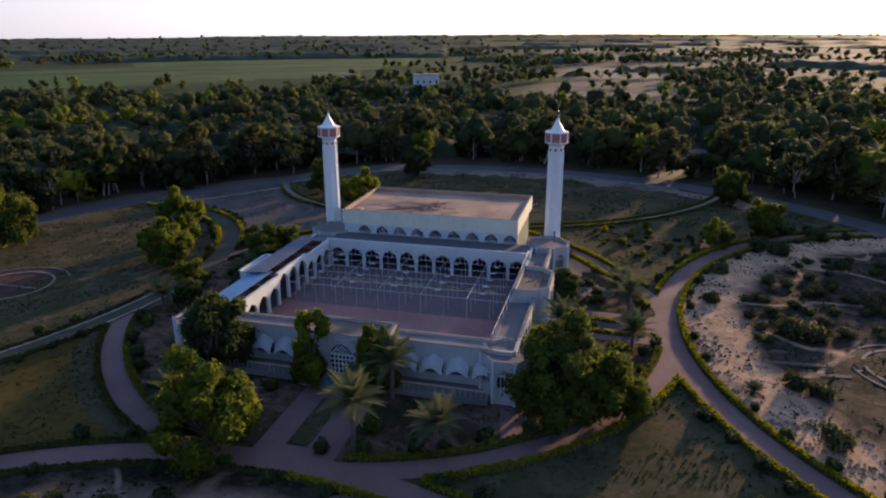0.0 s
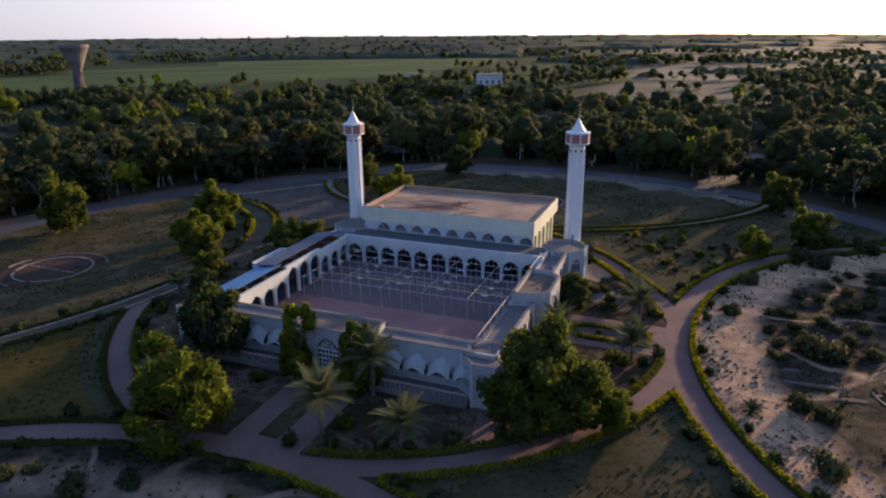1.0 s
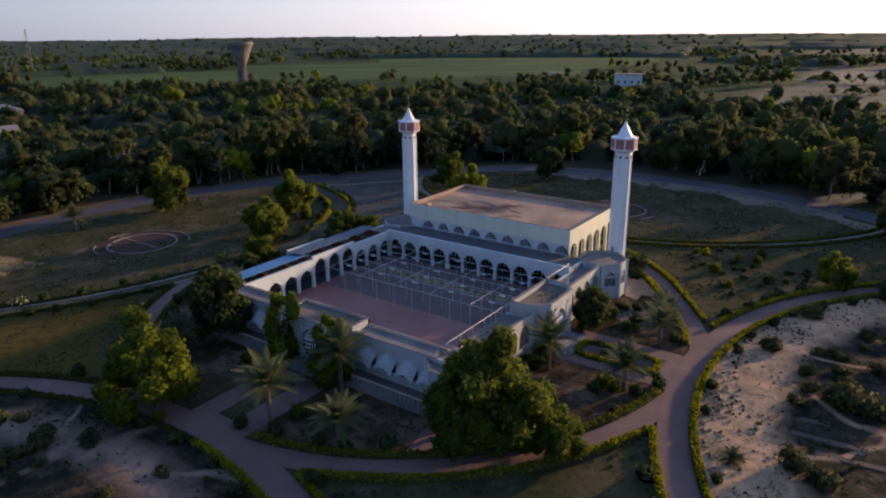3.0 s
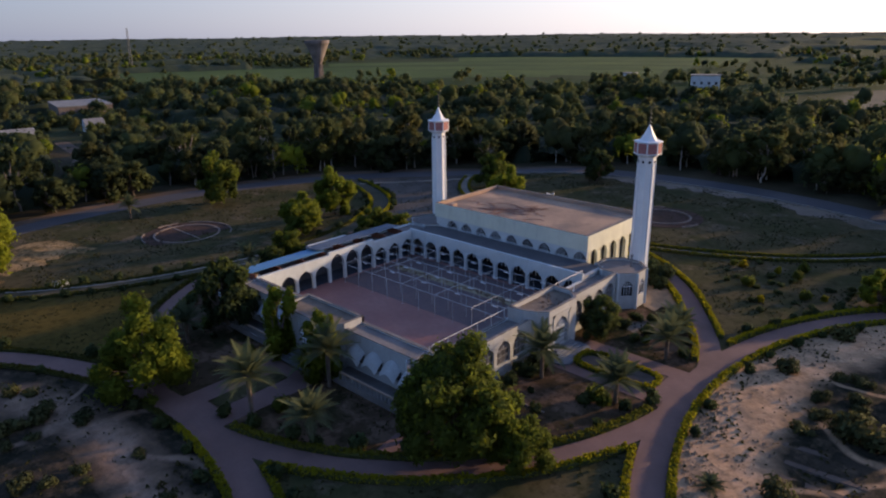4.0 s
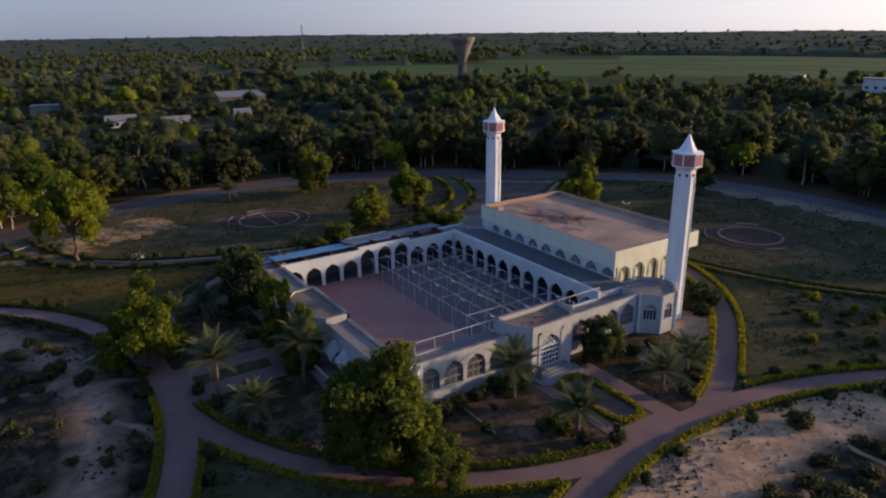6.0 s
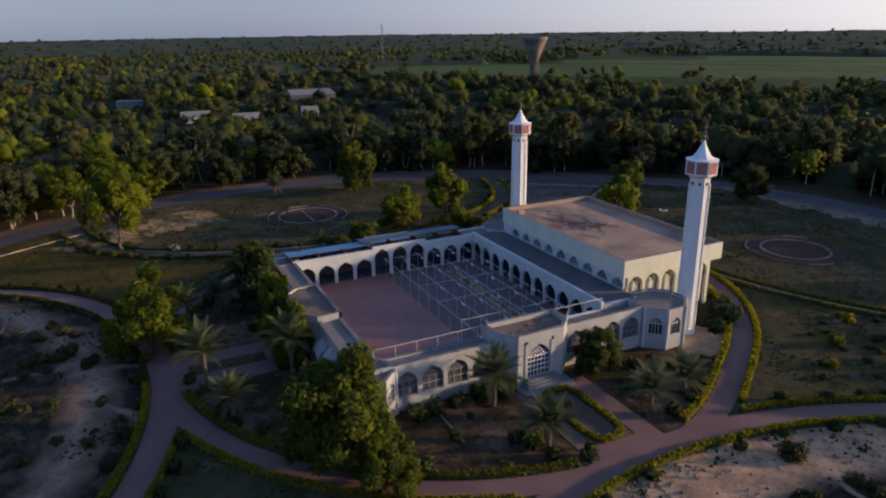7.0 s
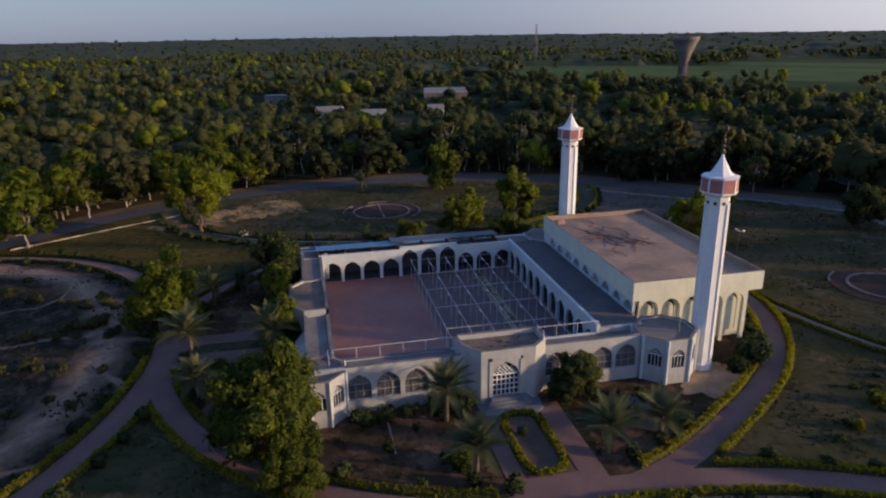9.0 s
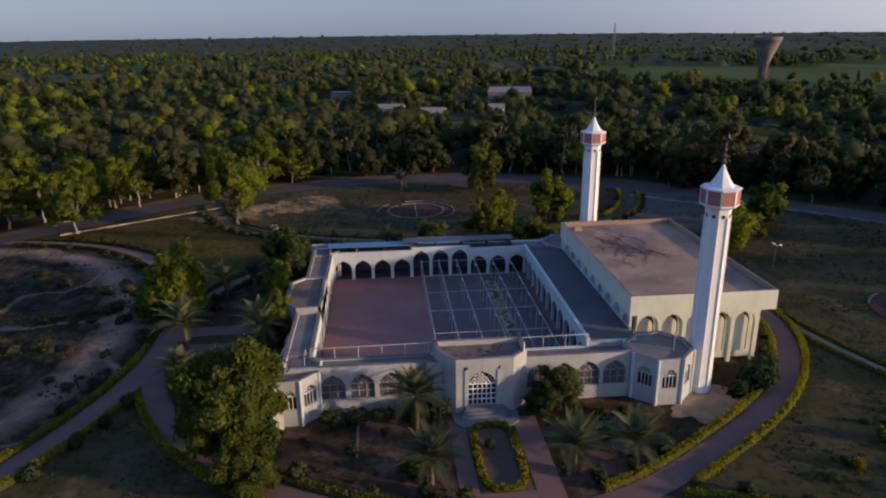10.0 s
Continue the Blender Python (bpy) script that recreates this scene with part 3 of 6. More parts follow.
def arched_wall(start, end, z0, top, thick, arches, steps=14):
    """An upright wall between two plan points, thick to its left, with pointed openings (middle, half width, sill, spring, apex)."""
    s = Shape()
    a, b = Vector(start), Vector(end)
    length = (b - a).length
    along = (b - a) / length
    side = Vector((-along.y, along.x))

    def at(u, w, z):
        p = a + along * u + side * w
        return (p.x, p.y, z)

    def slab(u0, u1, lo0, lo1, hi):
        v = [at(u0, 0, lo0), at(u1, 0, lo1), at(u1, 0, hi), at(u0, 0, hi), at(u0, thick, lo0), at(u1, thick, lo1), at(u1, thick, hi), at(u0, thick, hi)]
        s.add(v, [(0, 1, 2, 3), (5, 4, 7, 6), (1, 0, 4, 5), (3, 2, 6, 7), (0, 3, 7, 4), (2, 1, 5, 6)])

    u = 0.0
    for middle, half, sill, spring, apex in sorted(arches):
        slab(u, middle - half, z0, z0, top)
        for i in range(steps):
            q0, q1 = -1 + 2 * i / steps, -1 + 2 * (i + 1) / steps
            slab(middle + q0 * half, middle + q1 * half, arch_height(q0, spring, apex), arch_height(q1, spring, apex), top)
        if sill > z0:
            slab(middle - half, middle + half, z0, z0, sill)
        u = middle + half
    slab(u, length, z0, z0, top)
    return s.weld()


def arch_panel(start, end, w, middle, half, sill, spring, apex, thick=0.05, steps=14):
    """A flat pointed panel that fills an opening of arched_wall, w behind its face."""
    s = Shape()
    a, b = Vector(start), Vector(end)
    along = (b - a).normalized()
    side = Vector((-along.y, along.x))

    def at(u, d, z):
        p = a + along * u + side * d
        return (p.x, p.y, z)

    for i in range(steps):
        q0, q1 = -1 + 2 * i / steps, -1 + 2 * (i + 1) / steps
        u0, u1, h0, h1 = middle + q0 * half, middle + q1 * half, arch_height(q0, spring, apex), arch_height(q1, spring, apex)
        v = [at(u0, w, sill), at(u1, w, sill), at(u1, w, h1), at(u0, w, h0), at(u0, w + thick, sill), at(u1, w + thick, sill), at(u1, w + thick, h1), at(u0, w + thick, h0)]
        s.add(v, [(0, 1, 2, 3), (5, 4, 7, 6), (3, 2, 6, 7), (1, 0, 4, 5)])
    return s.weld()


def lattice(start, end, w, middle, half, sill, spring, apex, bars=3, rails=(), r=0.05, net=True):
    """White bars in an opening: uprights, rails, and a net of crossing bars in the arch."""
    s = Shape()
    a, b = Vector(start), Vector(end)
    along = (b - a).normalized()
    side = Vector((-along.y, along.x))

    def at(u, z):
        p = a + along * (middle + u * half) + side * w
        return (p.x, p.y, z)

    for i in range(1, bars + 1):
        u = -1 + 2 * i / (bars + 1)
        s.rod(at(u, sill), at(u, spring if net else arch_height(u, spring, apex)), r, None, 4)
    for z in (*rails, spring):
        s.rod(at(-1, z), at(1, z), r, None, 4)
    if net:
        n = bars + 2
        for i in range(n):
            u0 = -1 + 2 * i / n
            for lean in (-1, 1):
                pts = []
                for k in range(7):
                    u = u0 + lean * k * 0.17
                    z = spring + k * (apex - spring) / 6
                    if abs(u) <= 1 and z <= arch_height(u, spring, apex):
                        pts.append(at(u, z))
                for p, q in zip(pts, pts[1:]):
                    s.rod(p, q, r * 0.6, None, 4)
    return s


CAPPING = surface("stained_plaster_capping", (0.24, 0.21, 0.195), (0.10, 0.085, 0.08), 0.6, 7, 0.95, 0.3, (0.12, 0.10, 0.09))
mosque = thing("mosque", "white single-storey courtyard mosque with pointed arcades and a raised flat-roofed hall", "mosque")

XL, XR, YF, YB = -46.0, -12.7, 69.0, 99.0     # the courtyard
OUT_E, OUT_S, OUT_W = -9.3, 66.0, -50.4       # the outer walls of the galleries
BASE = Shape().box(OUT_W + 0.12, OUT_E - 0.12, OUT_S + 0.12, 105.7, 0, FLOOR - 0.03)
part("plinth", BASE, CONCRETE, mosque, "grey concrete plinth")
part("court_floor", Shape().box(XL - 4, XR + 3, YF - 2.6, YB + 6, FLOOR - 0.02, FLOOR + 0.03), RED_FLOOR, mosque, "red-brown tiled courtyard floor")

STEP = 3.035
west = [(70.58 + STEP * i) for i in range(10)]


def arcade(start, end, top, arches, z0=FLOOR):
    return arched_wall(start, end, z0, top, 0.4, arches)


# the walls round the court; each runs so that its thickness lies outside the court
for lo, hi, top, group in ((68.6, 81.2, 5.5, west[:4]), (81.2, 90.35, 5.92, west[4:7]), (90.35, 99.4, 5.5, west[7:])):
    tall = top > 5.6
    arches = [(y - lo, 1.28, FLOOR, 2.95 if not tall else 3.95, 4.2 if not tall else 5.38) for y in group]
    part("arcade", arcade((XL, lo), (XL, hi), top, arches), WHITE, mosque)
back = [-44.5 + 3.03 * i for i in range(11)]
part("arcade", arcade((XL - 0.4, YB), (XR + 0.4, YB), 5.72, [(x - (XL - 0.4), 1.28, FLOOR, 3.05, 4.36) for x in back]), WHITE, mosque)
part("arcade", arcade((XR, YB), (XR, YF), 4.72, [(3 + STEP * i, 1.22, FLOOR, 3.2, 4.0) for i in range(9)]), WHITE, mosque)
part("arcade", arcade((XR + 0.4, YF), (XL, YF), 5.3, [(2.6 + 3.03 * i, 1.22, FLOOR, 3.2, 4.0) for i in range(10)]), WHITE, mosque)

# gallery roofs
# dark sheet added over the west inner wall, painting in the gallery's shade
part("gallery_lining", Shape().box(OUT_W + 0.37, OUT_W + 0.42, 67.5, 104.0, FLOOR, 4.68), GALLERY_SHADE, mosque, "dark blue-grey sheet for the shade inside the west gallery")
part("gallery_carpet", Shape().box(XL - 0.1, XR + 0.2, YB + 0.45, 104.6, FLOOR + 0.034, FLOOR + 0.05), CARPET_BLUE, mosque, "dark blue carpet in the back gallery")
part("gallery_carpet", Shape().box(OUT_W + 0.45, XL - 0.45, 69.0, YB + 0.4, FLOOR + 0.034, FLOOR + 0.05), CARPET_BLUE, mosque, "dark blue carpet in the west gallery")
part("gallery_roof", Shape().box(XL - 0.4, XR, YB + 0.38, 104.95, 4.98, 5.18), ROOF_DARK, mosque, "dark grey flat roof")
part("gallery_roof", Shape().box(XR + 0.38, OUT_E - 0.15, YF - 0.38, 103.2, 4.45, 4.6), ROOF, mosque, "brown flat roof")
part("gallery_roof", Shape().box(XL, XR, OUT_S + 0.3, YF - 0.4, 5.0, 5.15), ROOF, mosque, "grey flat roof")
part("gallery_roof", Shape().box(OUT_W + 0.15, XL - 0.38, 66.3, 105.6, 4.7, 4.85), ROOF, mosque, "dark grey flat roof")

part("parapet", Shape().box(-12.74, -12.26, 99.41, 104.75, FLOOR, 5.3), STAINED_SHADED, mosque, "low white parapet between two roofs")

# the outer wall to the east with its windows
EAST_A, EAST_B = (OUT_E, 103.4), (OUT_E, 66.4)
part("outer_wall", arched_wall(EAST_B, EAST_A, 0, 5.42, 0.35, [(y - 66.4, 1.25, 1.6, 3.2, 4.5) for y in (71.25, 74.3, 77.3, 80.4, 93.0, 95.7, 98.4, 101.3)]), STAINED_SHADED, mosque)
for y in (71.25, 74.3, 77.3, 80.4, 93.0, 95.7, 98.4, 101.3):
    w = part("window", lattice(EAST_B, EAST_A, 0.18, y - 66.4, 1.2, 1.75, 3.3, 4.32, 2, (2.5,), 0.03), PIPE, mosque, "arched window with pale bars over dark glass")
    part("pane", arch_panel(EAST_B, EAST_A, 0.26, y - 66.4, 1.25, 1.6, 3.2, 4.5), FROSTED, w, "dark glass")
part("outer_wall", arched_wall((OUT_W, 103), (OUT_W, 66.4), 0, 5.1, 0.35, [(3 + STEP * i, 1.2, 1.75, 3.3, 4.3) for i in range(11)]), WHITE, mosque)
for i in range(11):
    w = part("window", lattice((OUT_W, 103), (OUT_W, 66.4), 0.18, 3 + STEP * i, 1.2, 1.75, 3.3, 4.3, 2, (2.5,), 0.03), PIPE, mosque)
    part("pane", arch_panel((OUT_W, 103), (OUT_W, 66.4), 0.26, 3 + STEP * i, 1.2, 1.75, 3.3, 4.3), GLASS, w, "dark glass")

# the front wall and its windows under white hoods
front_x = [-12.7, -15.7, -18.7, -21.7, -37.0, -40.0, -43.0, -46.0]
part("outer_wall", arched_wall((-50, OUT_S), (-9.6, OUT_S), 0, 5.45, 0.35, [(x + 50, 1.15, 1.75, 3.1, 4.1) for x in sorted(front_x)]), STAINED_SHADED, mosque)
for x in front_x:
    w = part("window", lattice((-50, OUT_S), (-9.6, OUT_S), 0.18, x + 50, 1.15, 1.75, 3.1, 4.1, 2, (2.5,), 0.03), PIPE, mosque)
    part("pane", arch_panel((-50, OUT_S), (-9.6, OUT_S), 0.26, x + 50, 1.15, 1.75, 3.1, 4.1), GLASS, w, "dark glass")
    hood = Shape()
    for i in range(10):
        q0, q1 = -1 + 0.2 * i, -0.8 + 0.2 * i
        for k in range(5):
            d0, d1 = k / 5, (k + 1) / 5
            pts = []
            for q, d in ((q0, d0), (q1, d0), (q1, d1), (q0, d1)):
                pts.append((x + 1.25 * q, OUT_S - 0.02 - 1.25 * d, 4.2 - 0.8 * abs(q) ** 1.7 - 1.2 * d ** 1.6))
            hood.add(pts + [(px, py, pz - 0.07) for px, py, pz in pts], [(0, 1, 2, 3), (7, 6, 5, 4), (0, 4, 5, 1), (2, 6, 7, 3), (1, 5, 6, 2), (3, 7, 4, 0)])
    part("hood", hood, STAINED_SHADED, mosque, "white curved window hood")
for x0, x1 in ((-23.4, -11.8), (-47, -35)):
    part("terrace", Shape().box(x0, x1, 63.2, OUT_S, 0, 0.8), ROOF, mosque, "grey concrete terrace")
for x0, x1 in ((-23.4, -11.8), (-47, -35)):
    part("balustrade_rail", Shape().box(x0, x1, 63.25, 63.5, 1.6, 1.75), ROOF_PALE, mosque)
    n = int((x1 - x0) / 0.6)
    for i in range(n + 1):
        x = x0 + 0.15 + (x1 - x0 - 0.3) * i / n
        part("baluster", Shape().lathe(x, 63.37, [(0.09, 0.8), (0.05, 0.95), (0.12, 1.2), (0.05, 1.5), (0.09, 1.6)], 6), CONCRETE, mosque)


def shrunk(plan, by):
    """A plan drawn in towards its middle."""
    mx, my = sum(p[0] for p in plan) / len(plan), sum(p[1] for p in plan) / len(plan)
    return [(x + (mx - x) * by / off(x, y, (mx, my)), y + (my - y) * by / off(x, y, (mx, my))) for x, y in plan]


def wall_cap(start, end, thick, z):
    """A thin weathered capping along the top of a wall."""
    a, b = Vector(start), Vector(end)
    d = (b - a).normalized()
    s = Vector((-d.y, d.x))
    p = [a - s * 0.02, b - s * 0.02, b + s * (thick + 0.02) - d * thick * 0.4, a + s * (thick + 0.02) + d * thick * 0.4]
    part("coping", Shape().prism([(q.x, q.y) for q in p], z + 0.004, z + 0.05), CAPPING, mosque, "weathered capping")


def bay(plan, top, roof_z, face_a, face_b, door_mid, name):
    """A taller projecting entrance with a parapet round a flat roof."""
    n = len(plan)
    for i in range(n):
        a, b = Vector(plan[i]), Vector(plan[(i + 1) % n])
        if (plan[i], plan[(i + 1) % n]) == (face_a, face_b):
            w = arched_wall(face_a, face_b, 0, top, 0.4, [(door_mid, 1.42, FLOOR, 3.55, 4.95)], 14)
        else:
            w = arched_wall(plan[i], plan[(i + 1) % n], 0, top, 0.35, [])
        part("bay_wall", w, STAINED_SHADED, mosque, "white wall of a projecting entrance bay")
        wall_cap(plan[i], plan[(i + 1) % n], 0.35, top)
    part("bay_roof", Shape().prism(shrunk(plan, 0.15), roof_z - 0.15, roof_z), BAY_ROOF, mosque, "brown flat roof")
    door = part("door", lattice(face_a, face_b, 0.22, door_mid, 1.42, FLOOR, 3.4, 4.95, 5, (1.65, 2.25, 2.85), 0.065), BRIGHT, mosque, "white latticed arched double door")
    part("pane", arch_panel(face_a, face_b, 0.32, door_mid, 1.42, FLOOR, 3.4, 4.95), GLASS, door, "dark glass")
    a, b = Vector(face_a), Vector(face_b)
    along = (b - a).normalized()
    out = Vector((along.y, -along.x)) * 0.09
    surround = Shape()
    for u0, u1, z0, z1 in ((door_mid - 1.85, door_mid - 1.55, FLOOR, 5.5), (door_mid + 1.55, door_mid + 1.85, FLOOR, 5.5), (door_mid - 1.85, door_mid + 1.85, 5.2, 5.5)):
        p = [a + along * u0, a + along * u1, a + along * u1 + out, a + along * u0 + out]
        surround.prism([(q.x, q.y) for q in p], z0, z1)
    part("door_surround", surround, STAINED_SHADED, mosque, "raised white door surround")


east_plan = [(-12.3, 81.9), (-10.2, 82.2), (-8.6, 82.9), (-7.6, 83.9), (-7.6, 89.9), (-9.3, 91.6), (-12.3, 91.6)]
bay(east_plan, 6.4, 5.85, east_plan[3], east_plan[4], 2.75, "east")
south_plan = [(-34.6, 69.0), (-34.6, 66.0), (-32.8, 64.3), (-25.7, 64.3), (-23.9, 66.0), (-23.9, 69.0)]
bay(south_plan, 6.05, 5.8, south_plan[2], south_plan[3], 3.55, "south")
steps = Shape()
for k in range(4):
    steps.box(-7.55, -6.9 + 0.32 * k, 84.9 - 0.25 * k, 88.9 + 0.25 * k, 0, FLOOR - 0.25 * k)
part("entrance_steps", steps, SLATE, mosque, "blue-grey stone entrance steps")
steps = Shape()
for k in range(4):
    steps.box(-33.2 - 0.2 * k, -25.3 + 0.2 * k, 63.4 - 0.35 * k, 64.3, 0, FLOOR - 0.24 * k)
part("entrance_steps", steps, SLATE, mosque, "blue-grey stone entrance steps")
part("entrance_platform", Shape().prism([(-7.55, 83.4), (-5.6, 83.6), (-4.9, 84.4), (-4.9, 89.4), (-5.6, 90.2), (-7.55, 90.4)], 0, 0.26), SLATE, mosque, "pale blue-grey stone platform before the door")
part("flag_finial", Shape().rod((-8.9, 91.2, 6.4), (-8.9, 91.2, 7.5), 0.12, 0.02, 6), BRIGHT, mosque, "white pointed finial")


def coping(x0, x1, y0, y1, z):
    part("coping", Shape().box(x0, x1, y0, y1, z + 0.004, z + 0.08), ROOF, mosque, "dark weathered coping")


coping(-34.2, XR + 0.4, YF - 0.42, YF + 0.03, 5.3)
coping(XL, -34.8, YF - 0.42, YF + 0.03, 5.3)
coping(-23.7, -11.9, OUT_S - 0.03, OUT_S + 0.38, 5.45)
coping(-47.5, -34.8, OUT_S - 0.03, OUT_S + 0.38, 5.45)
coping(XR - 0.03, XR + 0.43, 69.2, 81.7, 4.72)
wall_cap((OUT_E, 69.8), (OUT_E, 82.2), 0.35, 5.42)
wall_cap((OUT_E, 91.7), (OUT_E, 103.2), 0.35, 5.42)
coping(-32.6, -25.9, 64.27, 64.73, 6.05)
coping(-34.63, -34.2, 66.1, 68.9, 6.05)


def corner_room(cx, cy, apothem, top):
    """An eight-sided corner room with an arched window in each free side."""
    r = apothem / math.cos(math.pi / 8)
    plan = [(cx + r * math.cos(math.pi / 8 + k * math.pi / 4), cy + r * math.sin(math.pi / 8 + k * math.pi / 4)) for k in range(8)]
    wide = 2 * r * math.sin(math.pi / 8)
    part("room_roof", Shape().prism(shrunk(plan, 0.12), top - 0.4, top - 0.25), ROOF, mosque, "dark flat roof of a corner room")
    for i in range(8):
        room = part("room_wall", arched_wall(plan[i], plan[(i + 1) % 8], 0, top, 0.3, [(wide / 2, 0.78, 2.0, 3.4, 4.25)], 8), STAINED_SHADED, mosque, "white wall of an eight-sided corner room")
        w = part("window", lattice(plan[i], plan[(i + 1) % 8], 0.15, wide / 2, 0.78, 2.0, 3.4, 4.25, 3, (), 0.04), BRIGHT, room, "arched window with white tracery")
        w2 = arch_panel(plan[i], plan[(i + 1) % 8], 0.2, wide / 2, 0.78, 2.0, 3.4, 4.25)
        part("pane", w2, GLASS, room, "dark glass")
        wall_cap(plan[i], plan[(i + 1) % 8], 0.3, top)
    for x, y in plan:
        part("pilaster", Shape().lathe(x, y, [(0.2, 0), (0.2, top)], 6), WHITE, mosque)


corner_room(-10.4, 106.5, 3.35, 5.45)
corner_room(-10.2, 66.9, 3.0, 5.2)
corner_room(-49.2, 66.9, 3.0, 5.2)
corner_room(-48.2, 106.3, 3.4, 5.5)
part("door_cover", Shape().box(-6.35, -6.25, 64.9, 66.4, 0.4, 2.0), BRIGHT, mosque)

# sheet roofs over the west gallery, tilted to the outside
def sheet(name, x0, x1, y0, y1, z0, z1, material, label):
    s = Shape()
    n = int((y1 - y0) / 0.25)
    for i in range(n):
        ya, yb = y0 + (y1 - y0) * i / n, y0 + (y1 - y0) * (i + 1) / n
        ha, hb = 0.03 * (i % 2), 0.03 * ((i + 1) % 2)
        v = [(x0, ya, z0 + ha), (x1, ya, z1 + ha), (x1, yb, z1 + hb), (x0, yb, z0 + hb)]
        s.add(v + [(a, b, c - 0.06) for a, b, c in v], [(0, 1, 2, 3), (7, 6, 5, 4), (0, 4, 5, 1), (2, 6, 7, 3), (1, 5, 6, 2), (3, 7, 4, 0)])
    return part(name, s, material, mosque, label)


sheet("sheet_roof", -50.3, -46.9, 68.2, 81.2, 5.75, 6.1, BLUE_SHEET, "blue corrugated sheet roof")
sheet("sheet_roof", -50.6, -47.2, 80.0, 97.5, 6.1, 6.45, PALE_SHEET, "grey corrugated sheet roof")
for y in (68.6, 72.7, 76.9, 81.0, 85.2, 89.4, 93.5, 97.2):
    part("roof_beam", Shape().box(-50.3, -46.5, y - 0.07, y + 0.07, 4.85, 5.75), RUST, mosque)
part("parapet", Shape().box(-53, -52.7, 82, 90, 0, 5.4).box(-53, -50.4, 82, 82.3, 0, 5.4).box(-53, -50.4, 89.7, 90, 0, 5.4).box(-52.7, -50.4, 82.3, 89.7, 4.9, 5.05), WHITE, mosque, "white west bay")

# the hall
HX0, HX1, HY0, HY1 = -45.9, -15.1, 104.8, 122.4
for x0, x1, y0, y1 in ((HX0, HX1, HY0, HY0 + 0.3), (HX0, HX1, HY1 - 0.3, HY1), (HX0, HX0 + 0.3, HY0 + 0.3, HY1 - 0.3), (HX1 - 0.3, HX1, HY0 + 0.3, HY1 - 0.3)):
    part("fascia", Shape().box(x0, x1, y0, y1, 6.85, 9.25), CREAM, mosque, "deep cream fascia of the hall roof")
for x0, x1, y0, y1 in ((HX0 + 0.06, HX1 - 0.06, HY0 + 0.06, HY0 + 0.3), (HX0 + 0.06, HX1 - 0.06, HY1 - 0.3, HY1 - 0.06), (HX0 + 0.06, HX0 + 0.3, HY0 + 0.3, HY1 - 0.3), (HX1 - 0.3, HX1 - 0.06, HY0 + 0.3, HY1 - 0.3)):
    part("coping", Shape().box(x0, x1, y0, y1, 9.254, 9.3), CAPPING, mosque, "weathered parapet capping")
for x0, x1, y0, y1 in ((HX0 + 0.3, HX1 - 0.3, HY0 + 0.302, HY0 + 0.33), (HX0 + 0.3, HX1 - 0.3, HY1 - 0.33, HY1 - 0.302), (HX0 + 0.302, HX0 + 0.33, HY0 + 0.33, HY1 - 0.33), (HX1 - 0.33, HX1 - 0.302, HY0 + 0.33, HY1 - 0.33)):
    part("parapet_lining", Shape().box(x0, x1, y0, y1, 8.6, 9.24), ROOF_PALE, mosque, "dusty brown inner face of the parapet")
part("hall_roof", Shape().box(HX0 + 0.3, HX1 - 0.3, HY0 + 0.3, HY1 - 0.3, 8.35, 8.6), HALL_ROOF, mosque, "dusty pinkish flat roof")
part("soffit", Shape().box(HX0 + 0.3, HX1 - 0.3, HY0 + 0.3, HY1 - 0.3, 6.85, 7.0), WHITE, mosque)
CL_A, CL_B = (-45.6, 104.86), (-15.2, 104.86)
cl = [(-41.9 + 3.19 * i + 45.6, 1.18, 5.22, 5.4, 6.68) for i in range(9)]
part("clerestory", arched_wall(CL_A, CL_B, FLOOR, 6.85, 0.3, cl), WHITE, mosque)
for c in cl:
    w = part("window", lattice(CL_A, CL_B, 0.1, c[0], c[1], 5.24, 5.4, c[4], 3, (), 0.034), BRIGHT, mosque, "half-round latticed clerestory window")
    part("pane", arch_panel(CL_A, CL_B, 0.2, c[0], c[1], 5.22, 5.4, c[4]), GLASS, w, "dark glass")
side = [(1.35 + 2.95 * i, 1.25, 0, 5.4, 6.66) for i in range(6)]
part("colonnade", arched_wall((-15.5, 105.9), (-15.5, 120.8), 0, 6.85, 0.45, [(a, h, 0, s, t) for a, h, _, s, t in side if a < 15.5]), CREAM, mosque, "white arched colonnade")
part("hall_wall", Shape().box(-17.0, -16.7, 106.1, 120.5, 0, 6.85).box(-45.3, -16.7, 120.5, 120.8, 0, 6.85).box(-45.6, -45.3, 105.2, 120.8, 0, 6.85), CREAM, mosque)
for a, h, _, s, t in side:
    if a < 15.5:
        part("recess", arch_panel((-15.5, 105.9), (-15.5, 120.8), 1.12, a, 1.16, FLOOR, 5.2, 6.3, 0.06), GLASS, mosque, "dark arched recess")
        part("wall_panel", arch_panel((-15.5, 105.9), (-15.5, 120.8), 1.0, a + 0.12, 0.86, FLOOR, 4.9, 5.85, 0.1), CREAM, mosque, "cream arched wall panel")
        part("vent", Shape().rod((-16.5, 105.9 + a, 5.2), (-16.63 + 0.1, 105.9 + a + 0.001, 5.2), 0.13, None, 8), GLASS, mosque)

